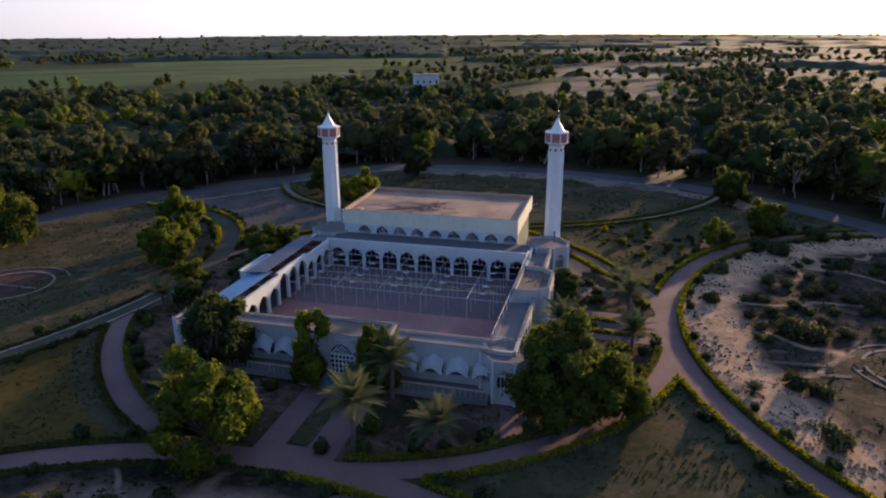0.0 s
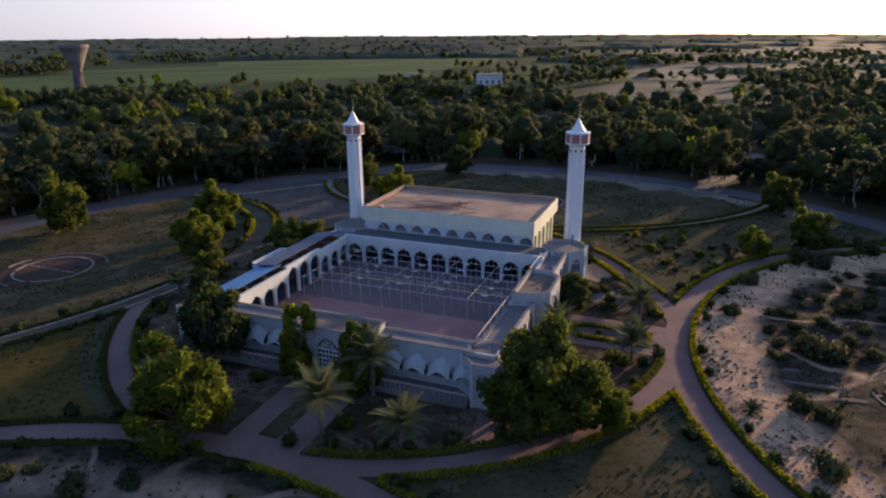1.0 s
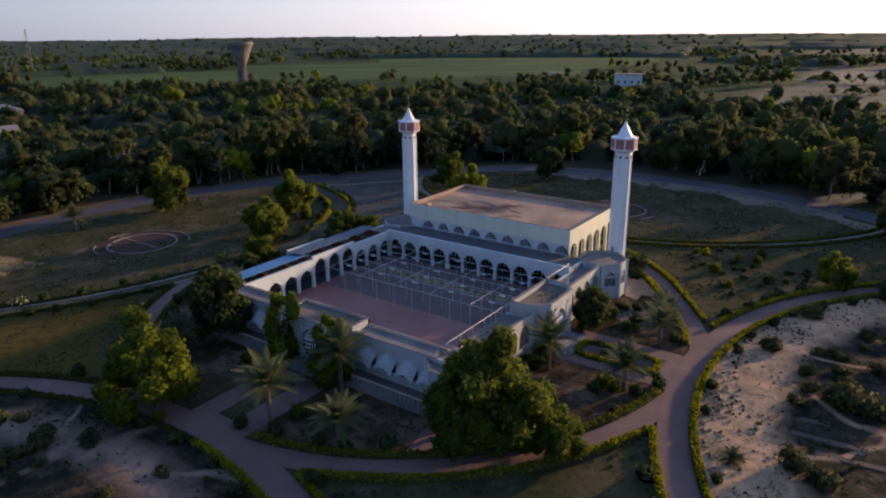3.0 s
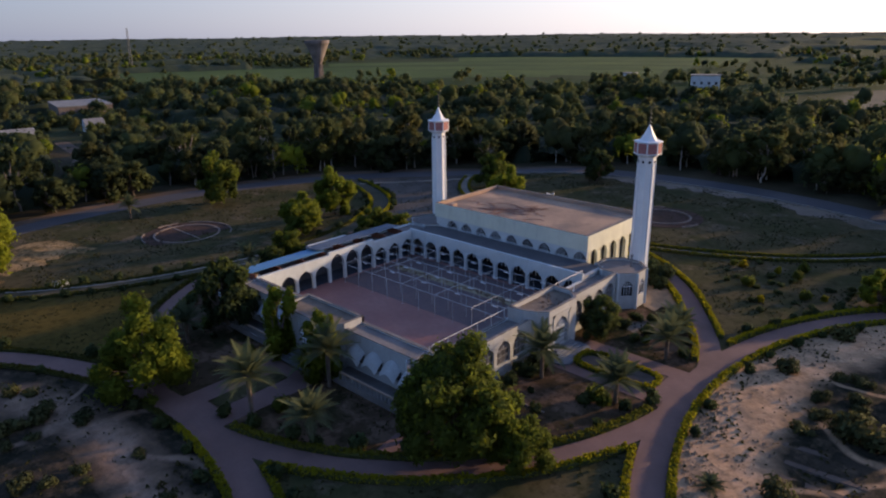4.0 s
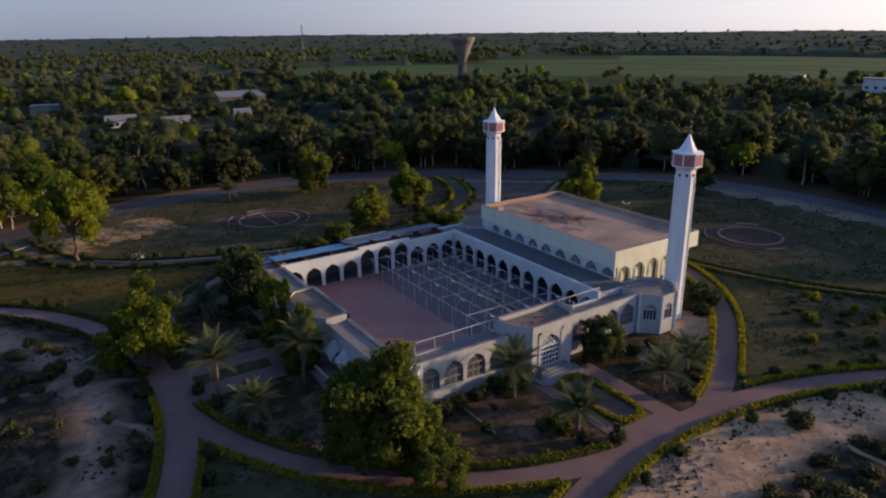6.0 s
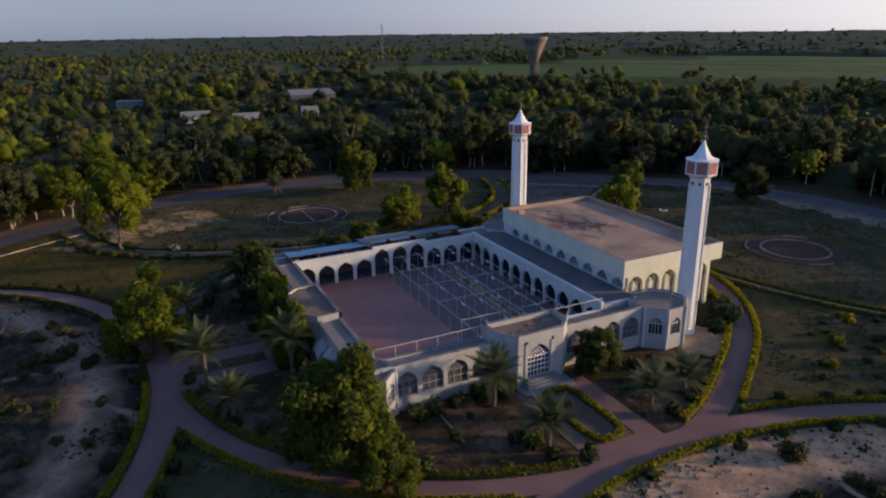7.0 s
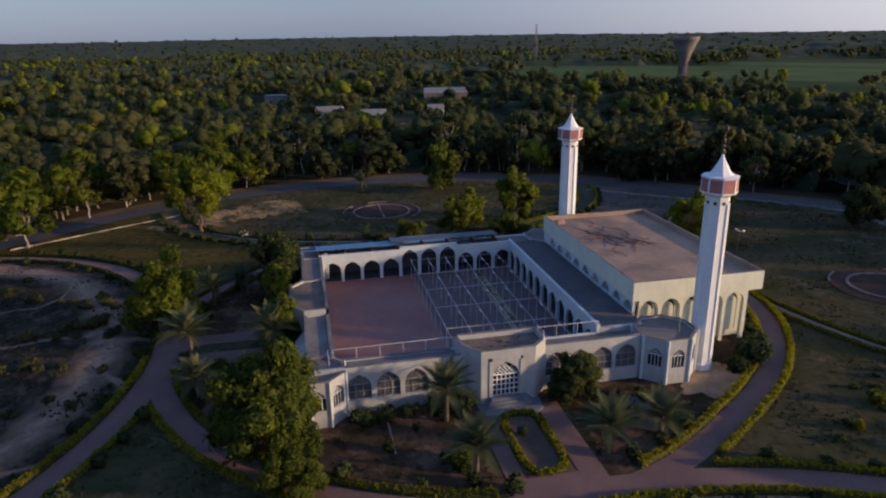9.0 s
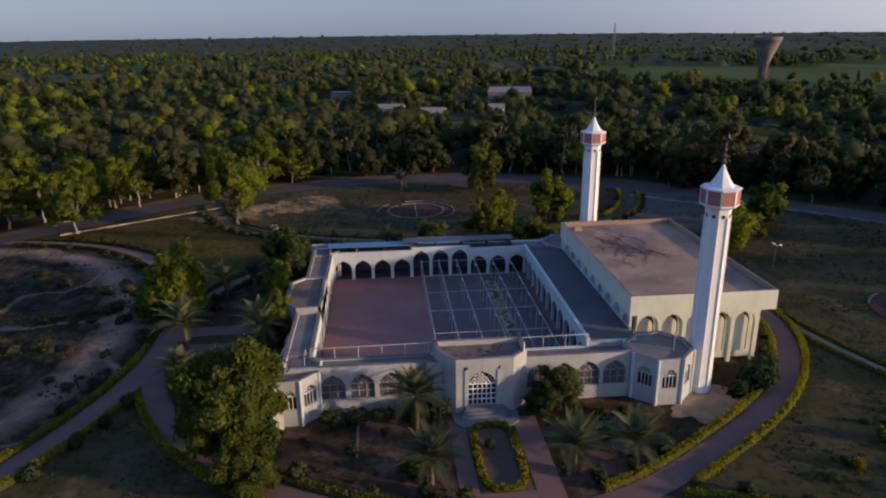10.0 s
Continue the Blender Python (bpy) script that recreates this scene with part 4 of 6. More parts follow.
# the glazed screen behind the back arcade
for x in back:
    w = part("glazed_screen", Shape().box(x - 1.35, x + 1.35, 104.72, 104.8, FLOOR, 4.6), GLASS, mosque, "dark glazed screen behind the arcade")
    bars = Shape()
    for u in (-1.42, -0.7, 0.0, 0.7):
        bars.box(x + u - 0.05, x + u + 0.05, 104.62, 104.7, FLOOR, 4.6)
    for z in (2.0, 3.2, 4.5):
        bars.box(x - 1.4, x + 1.4, 104.64, 104.71, z - 0.05, z + 0.05)
    part("glazing_bars", bars, BRIGHT, w, "white glazing bars")
part("matting", Shape().box(-45.6, -13.2, 83.2, 98.6, FLOOR + 0.02, FLOOR + 0.045), MAT, mosque, "faded blue-grey matting over the tiles")
litter = Shape()
q = np.random.default_rng(77)
for i in range(60):
    x, y, a = -43.5 + 28 * q.random(), 93.2 + 0.45 * q.normal(), q.random() * 3.1
    w, d = 0.15 + 0.5 * q.random(), 0.1 + 0.25 * q.random()
    litter.add([tuple(pose(x, y, 0, 0, 0, math.degrees(a)) @ Vector(p)) for p in ((-w, -d, FLOOR + 0.05), (w, -d, FLOOR + 0.05), (w, d, FLOOR + 0.05), (-w, d, FLOOR + 0.05), (-w * 0.6, -d * 0.6, FLOOR + 0.14), (w * 0.6, -d * 0.6, FLOOR + 0.14), (w * 0.6, d * 0.6, FLOOR + 0.14), (-w * 0.6, d * 0.6, FLOOR + 0.14))],
               [(0, 1, 5, 4), (1, 2, 6, 5), (2, 3, 7, 6), (3, 0, 4, 7), (4, 5, 6, 7)])
part("runner", Shape().box(-43.6, -15.5, 92.3, 94.0, FLOOR + 0.03, FLOOR + 0.06), CARPET, mosque, "dusty brown runner across the matting")
tagged(new("floor_litter", litter.mesh("floor_litter", SOIL)), "scattered brown litter on the courtyard matting", "litter", "", "stuff")

# the pipe frame over the back of the court
FRAME_Z = 4.2
pipes = thing("pipe_frame", "white painted steel pipe frame standing on the courtyard tiles", "frame")
rows = [82.6 + 2.75 * i for i in range(6)]
for y in rows:
    part("beam", Shape().rod((-45.2, y, FRAME_Z), (-13.6, y, FRAME_Z), 0.045, None, 5), PIPE, pipes)
for x in (-44.2, -37.9, -31.5, -25.2, -18.6):
    part("cross_beam", Shape().rod((x, rows[0], FRAME_Z + 0.02), (x, rows[-1], FRAME_Z + 0.02), 0.04, None, 5), PIPE, pipes)
for y in rows:
    for x in (-44.2, -41.0, -37.9, -34.7, -31.5, -28.3, -25.2, -21.9, -18.6, -15.4):
        part("post", Shape().rod((x, y, FLOOR), (x, y, FRAME_Z), 0.032, None, 5), PIPE, pipes)

for k, y in enumerate(rows[1:]):
    for x in (-42.6, -36.3, -29.9, -23.5, -17.0):
        part("lamp_tube", Shape().rod((x - 0.45, y, FRAME_Z - 0.22), (x + 0.45, y, FRAME_Z - 0.22), 0.06, None, 6).rod((x, y, FRAME_Z - 0.22), (x, y, FRAME_Z), 0.02, None, 4), BRIGHT, pipes, "short white lamp tube")

q = np.random.default_rng(9)
rubble = Shape()
for i in range(34):
    x, y = (-9.9 + 1.0 * q.normal(), 86.5 + 2.0 * q.normal())
    if not (-11.6 < x < -8.4 and 83.2 < y < 90.2):
        continue
    s0, h0 = 0.06 + 0.12 * q.random(), 0.05 + 0.08 * q.random()
    rubble.prism([(x + s0 * math.cos(a + q.random()), y + s0 * math.sin(a + q.random())) for a in (0, 1.57, 3.14, 4.71)], 5.84, 5.85 + h0)
tagged(new("rubble", rubble.mesh("rubble", SOIL)), "brown rubble strewn on the entrance bay roof", "rubble", "", "stuff")
vent = thing("vent_pipe", "short grey vent pipe on the corner room roof", "pipe", at=(-9.4, 107.6, 5.2))
part("pipe", Shape().rod((0, 0, -0.05), (0, 0, 1.6), 0.13, None, 8), SLATE, vent)
part("cowl", Shape().lathe(0, 0, [(0.2, 1.6), (0.24, 1.7), (0.1, 1.85)], 8), SLATE, vent)

rail = thing("roof_rail", "white pipe rail along the inner edge of the gallery roof", "railing")
part("top_rail", Shape().rod((-12.5, 68.8, 6.05), (-12.5, 99.3, 6.15), 0.05), PIPE, rail)
for i in range(13):
    y = 68.8 + 30.4 * i / 12
    part("post", Shape().rod((-12.5, y, 4.55), (-12.5, y, 6.1), 0.05), PIPE, rail)
for x in (-12.5, -10.9):
    part("post", Shape().rod((x, 68.3, 4.5), (x, 68.3, 6.05), 0.05), PIPE, rail)
part("end_rail", Shape().rod((-12.5, 68.3, 6.05), (-10.9, 68.3, 6.05), 0.05), PIPE, rail)
rng = np.random.default_rng(5)
debris = thing("rod_pile", "rusty reinforcing rods strewn on the hall roof", "scrap metal")
for i in range(46):
    heap = i > 27
    x, y = (-31.2 + rng.normal() * 0.9, 113.6 + rng.normal() * 0.9) if heap else (-34.5 + rng.normal() * 3.6, 111.2 + rng.normal() * 1.8)
    a, n = rng.normal() * 0.7 + 0.4, (1.2 + 1.6 * rng.random()) if heap else (2.0 + 4.0 * rng.random())
    z0, curl = 8.65 + (0.4 * rng.random() if heap else 0.03 * rng.random()), rng.normal() * 0.35
    bent_rod, last = Shape(), None
    for k in range(6):
        u = k / 5 - 0.5
        p = (x + n * u * math.cos(a + curl * u * 2), y + n * u * math.sin(a + curl * u * 2), z0 + 0.05 * math.sin(k * 2 + i))
        if last:
            bent_rod.rod(last, p, 0.03, None, 4)
        last = p
    part("rod", bent_rod, RUST, debris)
tagged(part("brick_stack", Shape().box(-43.8, -42.9, 106.1, 107.3, 8.6, 9.2), ROOF_PALE, None), "small stack of bricks on the hall roof", "bricks")


# ---- minarets ----
def minaret(x, y):
    m = thing("minaret", "slim white octagonal minaret with a pink-panelled gallery and pointed cap", "minaret", "minarets", at=(x, y, 0))
    t8 = math.pi / 8
    part("shaft", Shape().lathe(0, 0, [(1.42, 0), (1.42, 0.9), (1.3, 1.0), (1.24, 19.6), (1.27, 20.75), (1.7, 21.16)], 8, t8), BRIGHT, m, "white octagonal shaft")
    for k in range(8):
        a = t8 + k * math.pi / 4
        part("rib", Shape().rod((1.27 * math.cos(a), 1.27 * math.sin(a), 1.0), (1.23 * math.cos(a), 1.23 * math.sin(a), 20.0), 0.13, 0.12, 6), BRIGHT, m)
    for k in range(8):
        a = k * math.pi / 4
        p = Vector((1.17 * math.cos(a), 1.17 * math.sin(a), 20.1))
        part("opening", Shape().rod(p, p * 1.0 + Vector((0.04 * math.cos(a), 0.04 * math.sin(a), 0)), 0.2, None, 8), GLASS, m, "small round dark opening")
    gallery = part("gallery", Shape().lathe(0, 0, [(1.7, 21.12), (1.96, 21.18), (1.96, 21.3), (1.86, 21.32), (1.86, 22.8), (1.99, 22.84), (2.02, 22.98), (1.3, 23.12)], 8, t8), BRIGHT, m, "octagonal white gallery")
    for k in range(8):
        a = k * math.pi / 4
        q = pose(0, 0, 0, 0, 0, math.degrees(a))
        part("panel", Shape().box(1.68, 1.78, -0.62, 0.62, 21.36, 22.76).moved(q), PANEL, gallery, "pink stone panel")
        b = t8 + k * math.pi / 4
        part("corner_post", Shape().box(-0.09, 0.09, -0.09, 0.09, 21.3, 22.85).moved(pose(1.84 * math.cos(b), 1.84 * math.sin(b), 0, 0, 0, math.degrees(b))), BRIGHT, gallery)
    part("cap", Shape().lathe(0, 0, [(1.32, 23.0), (1.3, 23.14), (1.06, 23.4), (0.8, 23.8), (0.55, 24.25), (0.32, 24.7), (0.16, 25.1), (0.12, 25.3)], 8, t8), BRIGHT, m, "white pointed cap")
    finial = part("finial", Shape().lathe(0, 0, [(0.09, 25.2), (0.13, 25.3), (0.26, 25.42), (0.28, 25.55), (0.12, 25.72), (0.07, 25.85), (0.2, 26.02), (0.22, 26.15), (0.07, 26.34), (0.06, 26.5), (0.16, 26.66), (0.17, 26.76), (0.06, 26.92), (0.05, 27.1), (0.11, 27.22), (0.05, 27.34), (0.045, 27.62)], 10), BRASS, m, "dark brass finial with a crescent")
    moon = Shape()
    for i in range(14):
        a0, a1 = radians(-190 + 260 * i / 14), radians(-190 + 260 * (i + 1) / 14)
        moon.rod((0.38 * math.cos(a0), 0, 28.0 + 0.38 * math.sin(a0)), (0.38 * math.cos(a1), 0, 28.0 + 0.38 * math.sin(a1)), 0.035 + 0.075 * math.sin(math.pi * i / 14), None, 5)
    part("crescent", moon, BRASS, finial)
    return m


tower = minaret(-10.1, 111.2)
copy_thing(tower, pose(-50.1, 110.5, -0.3))

# ---- hedges and bushes ----
rng = np.random.default_rng(11)


def hedge(points, label="clipped yellow-green hedge along a garden path", wide=0.68, tall=0.65, leaf=HEDGE):
    """A clipped hedge along plan points: a twiggy core under a skin of leaves."""
    h = thing("hedge", label, "hedge", "path hedges", at=(points[0][0], points[0][1], terrain(*points[0])))
    ox, oy, oz = h.location
    core, n = Shape(), len(points)
    skin = []
    for i, (x, y) in enumerate(points):
        a, b = Vector(points[max(i - 1, 0)]), Vector(points[min(i + 1, n - 1)])
        d = (b - a).normalized()
        s = Vector((-d.y, d.x))
        k = 1 + 0.16 * noise.noise(Vector((x * 0.7, y * 0.7, 2))) + 0.2 * noise.noise(Vector((x * 0.15, y * 0.15, 2)))
        w, t, z = wide / 2 * k * 0.85, tall * k * 0.88, terrain(x, y)
        for u, hgt in ((-1, 0), (-1.05, 0.7), (-0.75, 1), (0.75, 1), (1.05, 0.7), (1, 0)):
            core.v.append((x + s.x * w * u - ox, y + s.y * w * u - oy, z + 0.02 + t * hgt - oz))
        if i < n - 1:
            p = Vector(points[i + 1])
            step = (p - Vector((x, y))).length
            m = max(1, int(60 * step))
            u = rng.random(m)
            q = rng.random(m) * 2.6 - 1.3
            cx = x + (p.x - x) * u + s.x * np.clip(q, -1, 1) * wide / 2 * k
            cy = y + (p.y - y) * u + s.y * np.clip(q, -1, 1) * wide / 2 * k
            up = np.where(np.abs(q) > 1, rng.random(m) * tall, tall) * k * (0.93 + 0.2 * rng.random(m))
            lobes = np.stack([cx - ox, cy - oy, up + z - oz], 1)
            side = rng.normal(size=(m, 3)) * 0.095
            other = rng.normal(size=(m, 3)) * 0.095
            skin.append(np.stack([lobes - side, lobes - other, lobes + side, lobes + other], 1))
    for i in range(n - 1):
        core.f += [(6 * i + j, 6 * i + j + 1, 6 * i + j + 7, 6 * i + j + 6) for j in range(5)]
    core.f += [tuple(range(5, -1, -1)), tuple(range(6 * n - 6, 6 * n))]
    part("twig_core", core, HEDGE_CORE, h)
    part("foliage", quads("foliage", np.concatenate(skin), leaf), None, h, "clipped leaves")
    return h


def arc_runs(c, r, keep, step=1.0, least=4):
    """The stretches of a circle where keep(x, y) holds, as lists of points."""
    n = int(2 * math.pi * r / step)
    pts = [(c[0] + r * math.cos(2 * math.pi * i / n), c[1] + r * math.sin(2 * math.pi * i / n)) for i in range(n)]
    ok = [keep(*p) for p in pts]
    if all(ok):
        return [pts + pts[:1]]
    first = ok.index(False)
    runs, run = [], []
    for k in range(n + 1):
        p = (first + k) % n
        if ok[p] and k < n:
            run.append(pts[p])
        else:
            if len(run) >= least:
                runs.append(run)
            run = []
    return runs


def clear_of(x, y, skip=None, more=0.35):
    return all(off(x, y, c) > c[3] + more for c in PETALS if c is not skip)


runs = [[bent(x, y) for x, y in run] for r in (RING[0] - 0.45, RING[1] + 0.45) for run in arc_runs((CX, CY), r, lambda x, y: clear_of(x, y))]
for c in PETALS:
    inside = lambda x, y: off(x, y, (CX, CY)) < 96.5
    beyond = lambda x, y, c=c: RING[1] + 0.5 + bulge(x, y) < off(x, y, (CX, CY)) < 96.5 and clear_of(x, y, c)
    runs += arc_runs(c, c[2] - 0.45, inside)
    runs += arc_runs(c, c[3] + 0.4, beyond)


def gilded(x, y):
    """Where the hedges are yellow-green; elsewhere they are low and dark."""
    return x > -27 or y > 108


for run in runs:
    cuts = [0] + [i for i in range(1, len(run)) if gilded(*run[i]) != gilded(*run[i - 1])] + [len(run)]
    for i, j in zip(cuts, cuts[1:]):
        piece = run[i:j + 1]
        if len(piece) < 3:
            continue
        if abs(off(*piece[1], PETALS[3]) - 61.7) < 2.0 and off(*piece[len(piece) // 2], PETALS[3]) < 64:
            hedge(piece, "thin low olive hedge along the pale path", 0.5, 0.5, HEDGE_OLIVE)
        elif off(*piece[len(piece) // 2], (CX, CY)) < 38.6 and piece[len(piece) // 2][1] < 88:
            hedge(piece, "shaggy olive hedge round the mosque garden", 0.75, 0.6, HEDGE_OLIVE)
        elif gilded(*piece[0]):
            hedge(piece)
        else:
            hedge(piece, "low dark olive hedge along a garden path", 0.6, 0.5, HEDGE_DARK)


def oval(x0, x1, y0, y1, steps=40):
    """A long round-ended loop."""
    cx, cy, hx, hy = (x0 + x1) / 2, (y0 + y1) / 2, (x1 - x0) / 2, (y1 - y0) / 2
    out = []
    for i in range(steps + 1):
        a = 2 * math.pi * i / steps
        e = 0.5
        out.append((cx + hx * math.copysign(abs(math.cos(a)) ** e, math.cos(a)), cy + hy * math.copysign(abs(math.sin(a)) ** e, math.sin(a))))
    return out


hedge(oval(-5.0, 4.9, 85.1, 89.0), "clipped yellow-green hedge loop before the side entrance", 0.7, 0.5)
setting("lawn_plot", Shape().prism([(x, y) for x, y in oval(-4.8, 4.7, 85.3, 88.8)[:-1]], 0, 0.1), BEDDING, "bare brown soil inside the hedge loop", "soil")
setting("lawn_plot", Shape().prism([(x, y) for x, y in oval(-29.9, -27.5, 51.5, 60.2)[:-1]], 0, 0.17), LAWN, "rounded grass plot in the front walk", "lawn")


def bush_mesh(name, seed, r, h, count, size, material):
    q = np.random.default_rng(seed)
    lobes = [(0, 0, h * 0.5, r, r, h * 0.5)] + [(q.normal() * r * 0.45, q.normal() * r * 0.45, h * (0.3 + 0.5 * q.random()), r * 0.55, r * 0.55, h * 0.35) for _ in range(4)]
    c, face = clumps(q, lobes, count, size)
    c[:, :, 2] = np.maximum(c[:, :, 2], 0.0)
    return quads(name, c, material, face)


ROUND = [bush_mesh("round_bush", 20 + k, 0.55, 1.05, 420, 0.2, DARK_LEAF) for k in range(3)]
GOLD = [bush_mesh("gold_bush", 30 + k, 0.6, 1.2, 420, 0.2, HEDGE) for k in range(2)]
SCRUB = [bush_mesh("scrub_bush", 40 + k, 1.1, 1.2, 800, 0.18, SCRUB_LEAF) for k in range(4)]
LOW = [bush_mesh("garden_shrub", 60 + k, 1.0, 1.5, 900, 0.2, DARK_LEAF) for k in range(3)]
SHRUB = [bush_mesh("garden_shrub", 50 + k, 1.0, 1.6, 900, 0.22, MID_LEAF) for k in range(3)]


def plant(name, mesh, x, y, s, label, group, stretch=1.0):
    ob = tagged(new(name, mesh), label, "bush", group)
    ob.matrix_basis = Matrix.LocRotScale((x, y, terrain(x, y) + 0.05), Euler((0, 0, rng.random() * 6.3)), (s, s, s * stretch))
    return ob


# round bushes set along the paths
for c in PETALS[:3]:
    for r, gap in ((c[2] - 1.4, 5.5), (c[3] + 1.4, 4.2)):
        for run in arc_runs(c, r, lambda x, y: RING[1] + 1 < off(x, y, (CX, CY)) < 92, gap, 1):
            for x, y in run:
                if r > c[3] and not clear_of(x, y, c, 1.2):
                    continue
                if rng.random() < 0.8:
                    plant("round_bush", ROUND[rng.integers(3)], x + rng.normal() * 0.3, y + rng.normal() * 0.3, 0.8 + 0.5 * rng.random(), "small round dark green bush beside a hedge", "round bushes")
for run in arc_runs((CX, CY), RING[0] - 1.6, lambda x, y: clear_of(x, y, None, 1.2), 4.0, 1):
    for x, y in run:
        if rng.random() < 0.7:
            x, y = bent(x, y)
            plant("round_bush", ROUND[rng.integers(3)], x + rng.normal() * 0.4, y + rng.normal() * 0.4, 0.8 + 0.6 * rng.random(), "small round dark green bush beside a hedge", "round bushes")

# planted rows of young shrubs on the lawn
for i in range(15):
    for j in range(10):
        x, y = -4 + 2.6 * i + rng.normal() * 0.5, 110 + 2.9 * j + rng.normal() * 0.5
        d = off(x, y, (CX, CY))
        if not 46 < d < 70 or not clear_of(x, y, None, 2) or rng.random() < 0.35:
            continue
        if rng.random() < 0.3:
            plant("young_shrub", (SHRUB + GOLD)[rng.integers(5)], x, y, 0.5 + 0.45 * rng.random(), "young yellow-green shrub planted in a row on the lawn", "young shrubs", 1.15)
        else:
            plant("low_shrub", LOW[rng.integers(3)], x, y, 0.3 + 0.35 * rng.random(), "low dark green shrub planted in a row on the lawn", "low shrubs", 0.75)

# a bush with white flowers by the west path
flowering = tagged(new("flowering_bush", bush_mesh("flowering_bush", 71, 0.9, 1.5, 500, 0.2, MID_LEAF)), "green bush with white blossom beside the lawn path", "bush")
flowering.location = (-82.5, 54.6, terrain(-82.5, 54.6) + 0.05)
part("blossom", bush_mesh("blossom", 72, 1.0, 1.7, 90, 0.22, FLOWER_LEAF), None, flowering, "white blossom")

# scrub on the sand, bush by bush with gaps between
for i in range(16):
    for j in range(19):
        x, y = 20 + 3.3 * i + 0.8 * rng.normal() + 1.6 * (j % 2), 60 + 3.5 * j + 0.7 * rng.normal()
        d = off(x, y, PETALS[0][:2])
        if d > 43.5 or off(x, y, (CX, CY)) > 94 or off(x, y, (36, 83)) < 8.5 or rng.random() < (0.3 if y > 86 else 0.72) or 77 < y < 85 and x < 36:
            continue
        plant("scrub_bush", SCRUB[rng.integers(4)], x, y, 0.55 + 0.4 * rng.random() + 0.35 * rng.random() ** 4, "rounded grey-green scrub bush on dark soil", "scrub", 0.8 + 0.4 * rng.random())
for k in range(46):
    x, y = -62 + 56 * rng.random(), 18 + 24 * rng.random()
    if off(x, y, PETALS[1]) < 47 and off(x, y, (CX, CY)) < 95:
        plant("scrub_bush", SCRUB[rng.integers(4)], x, y, 0.5 + 0.5 * rng.random(), "rounded grey-green scrub bush on dark soil", "scrub", 0.8 + 0.4 * rng.random())
for x, y, s in ((14.9, 99.6, 1.1), (17.4, 112.9, 1.3), (29.1, 125.6, 1.7), (25.7, 128.2, 1.5), (21.3, 75.6, 1.2), (22.8, 64.0, 1.3), (23.7, 89.7, 1.6), (26.4, 89.7, 1.5), (37.1, 136.8, 1.6)):
    plant("scrub_bush", SCRUB[rng.integers(4)], x, y, s, "dark scrub bush on the sand", "scrub", 1.2)
for x, y, s in ((-5.2, 98.4, 0.8), (-5.0, 101.5, 0.9), (-9.6, 117.4, 2.0), (-12.0, 119.6, 1.7), (-8.6, 115.0, 1.3), (-7.0, 71.5, 1.2), (-7.2, 73.6, 1.1), (-7.5, 75.8, 1.0), (-7.3, 81.3, 1.6), (-7.4, 79.2, 1.3), (-3.2, 102.5, 0.8), (-1.6, 98.5, 0.9)):
    plant("garden_shrub", LOW[rng.integers(3)], x, y, s * 0.85, "dark green shrub beside the mosque wall", "wall shrubs")
for k in range(46):
    a, r = rng.random() * 6.283, 27 + 9 * rng.random()
    x, y = CX + r * math.cos(a), CY + r * math.sin(a)
    if (-53 < x < -5 and 62 < y < 124) or (82 < y < 93 and x > 0) or (-36 < x < -23 and y < 64) or not clear_of(x, y, None, 1):
        continue
    plant("garden_shrub", (SHRUB + ROUND)[rng.integers(6)], x, y, 0.5 + 0.6 * rng.random(), "dark green shrub in the mosque garden", "garden shrubs")


# ---- trees ----
def branch(s, a, b, r0, r1, bend, q, n=4):
    """A bent, tapering limb."""
    a, b = Vector(a), Vector(b)
    last, rl = a, r0
    for i in range(1, n + 1):
        t = i / n
        p = a.lerp(b, t) + Vector((q.normal(), q.normal(), q.normal() * 0.3)) * bend * math.sin(math.pi * t)
        r = r0 + (r1 - r0) * t
        s.rod(last, p, rl, r, 7 if r0 > 0.2 else 4)
        last, rl = p, r
    return last


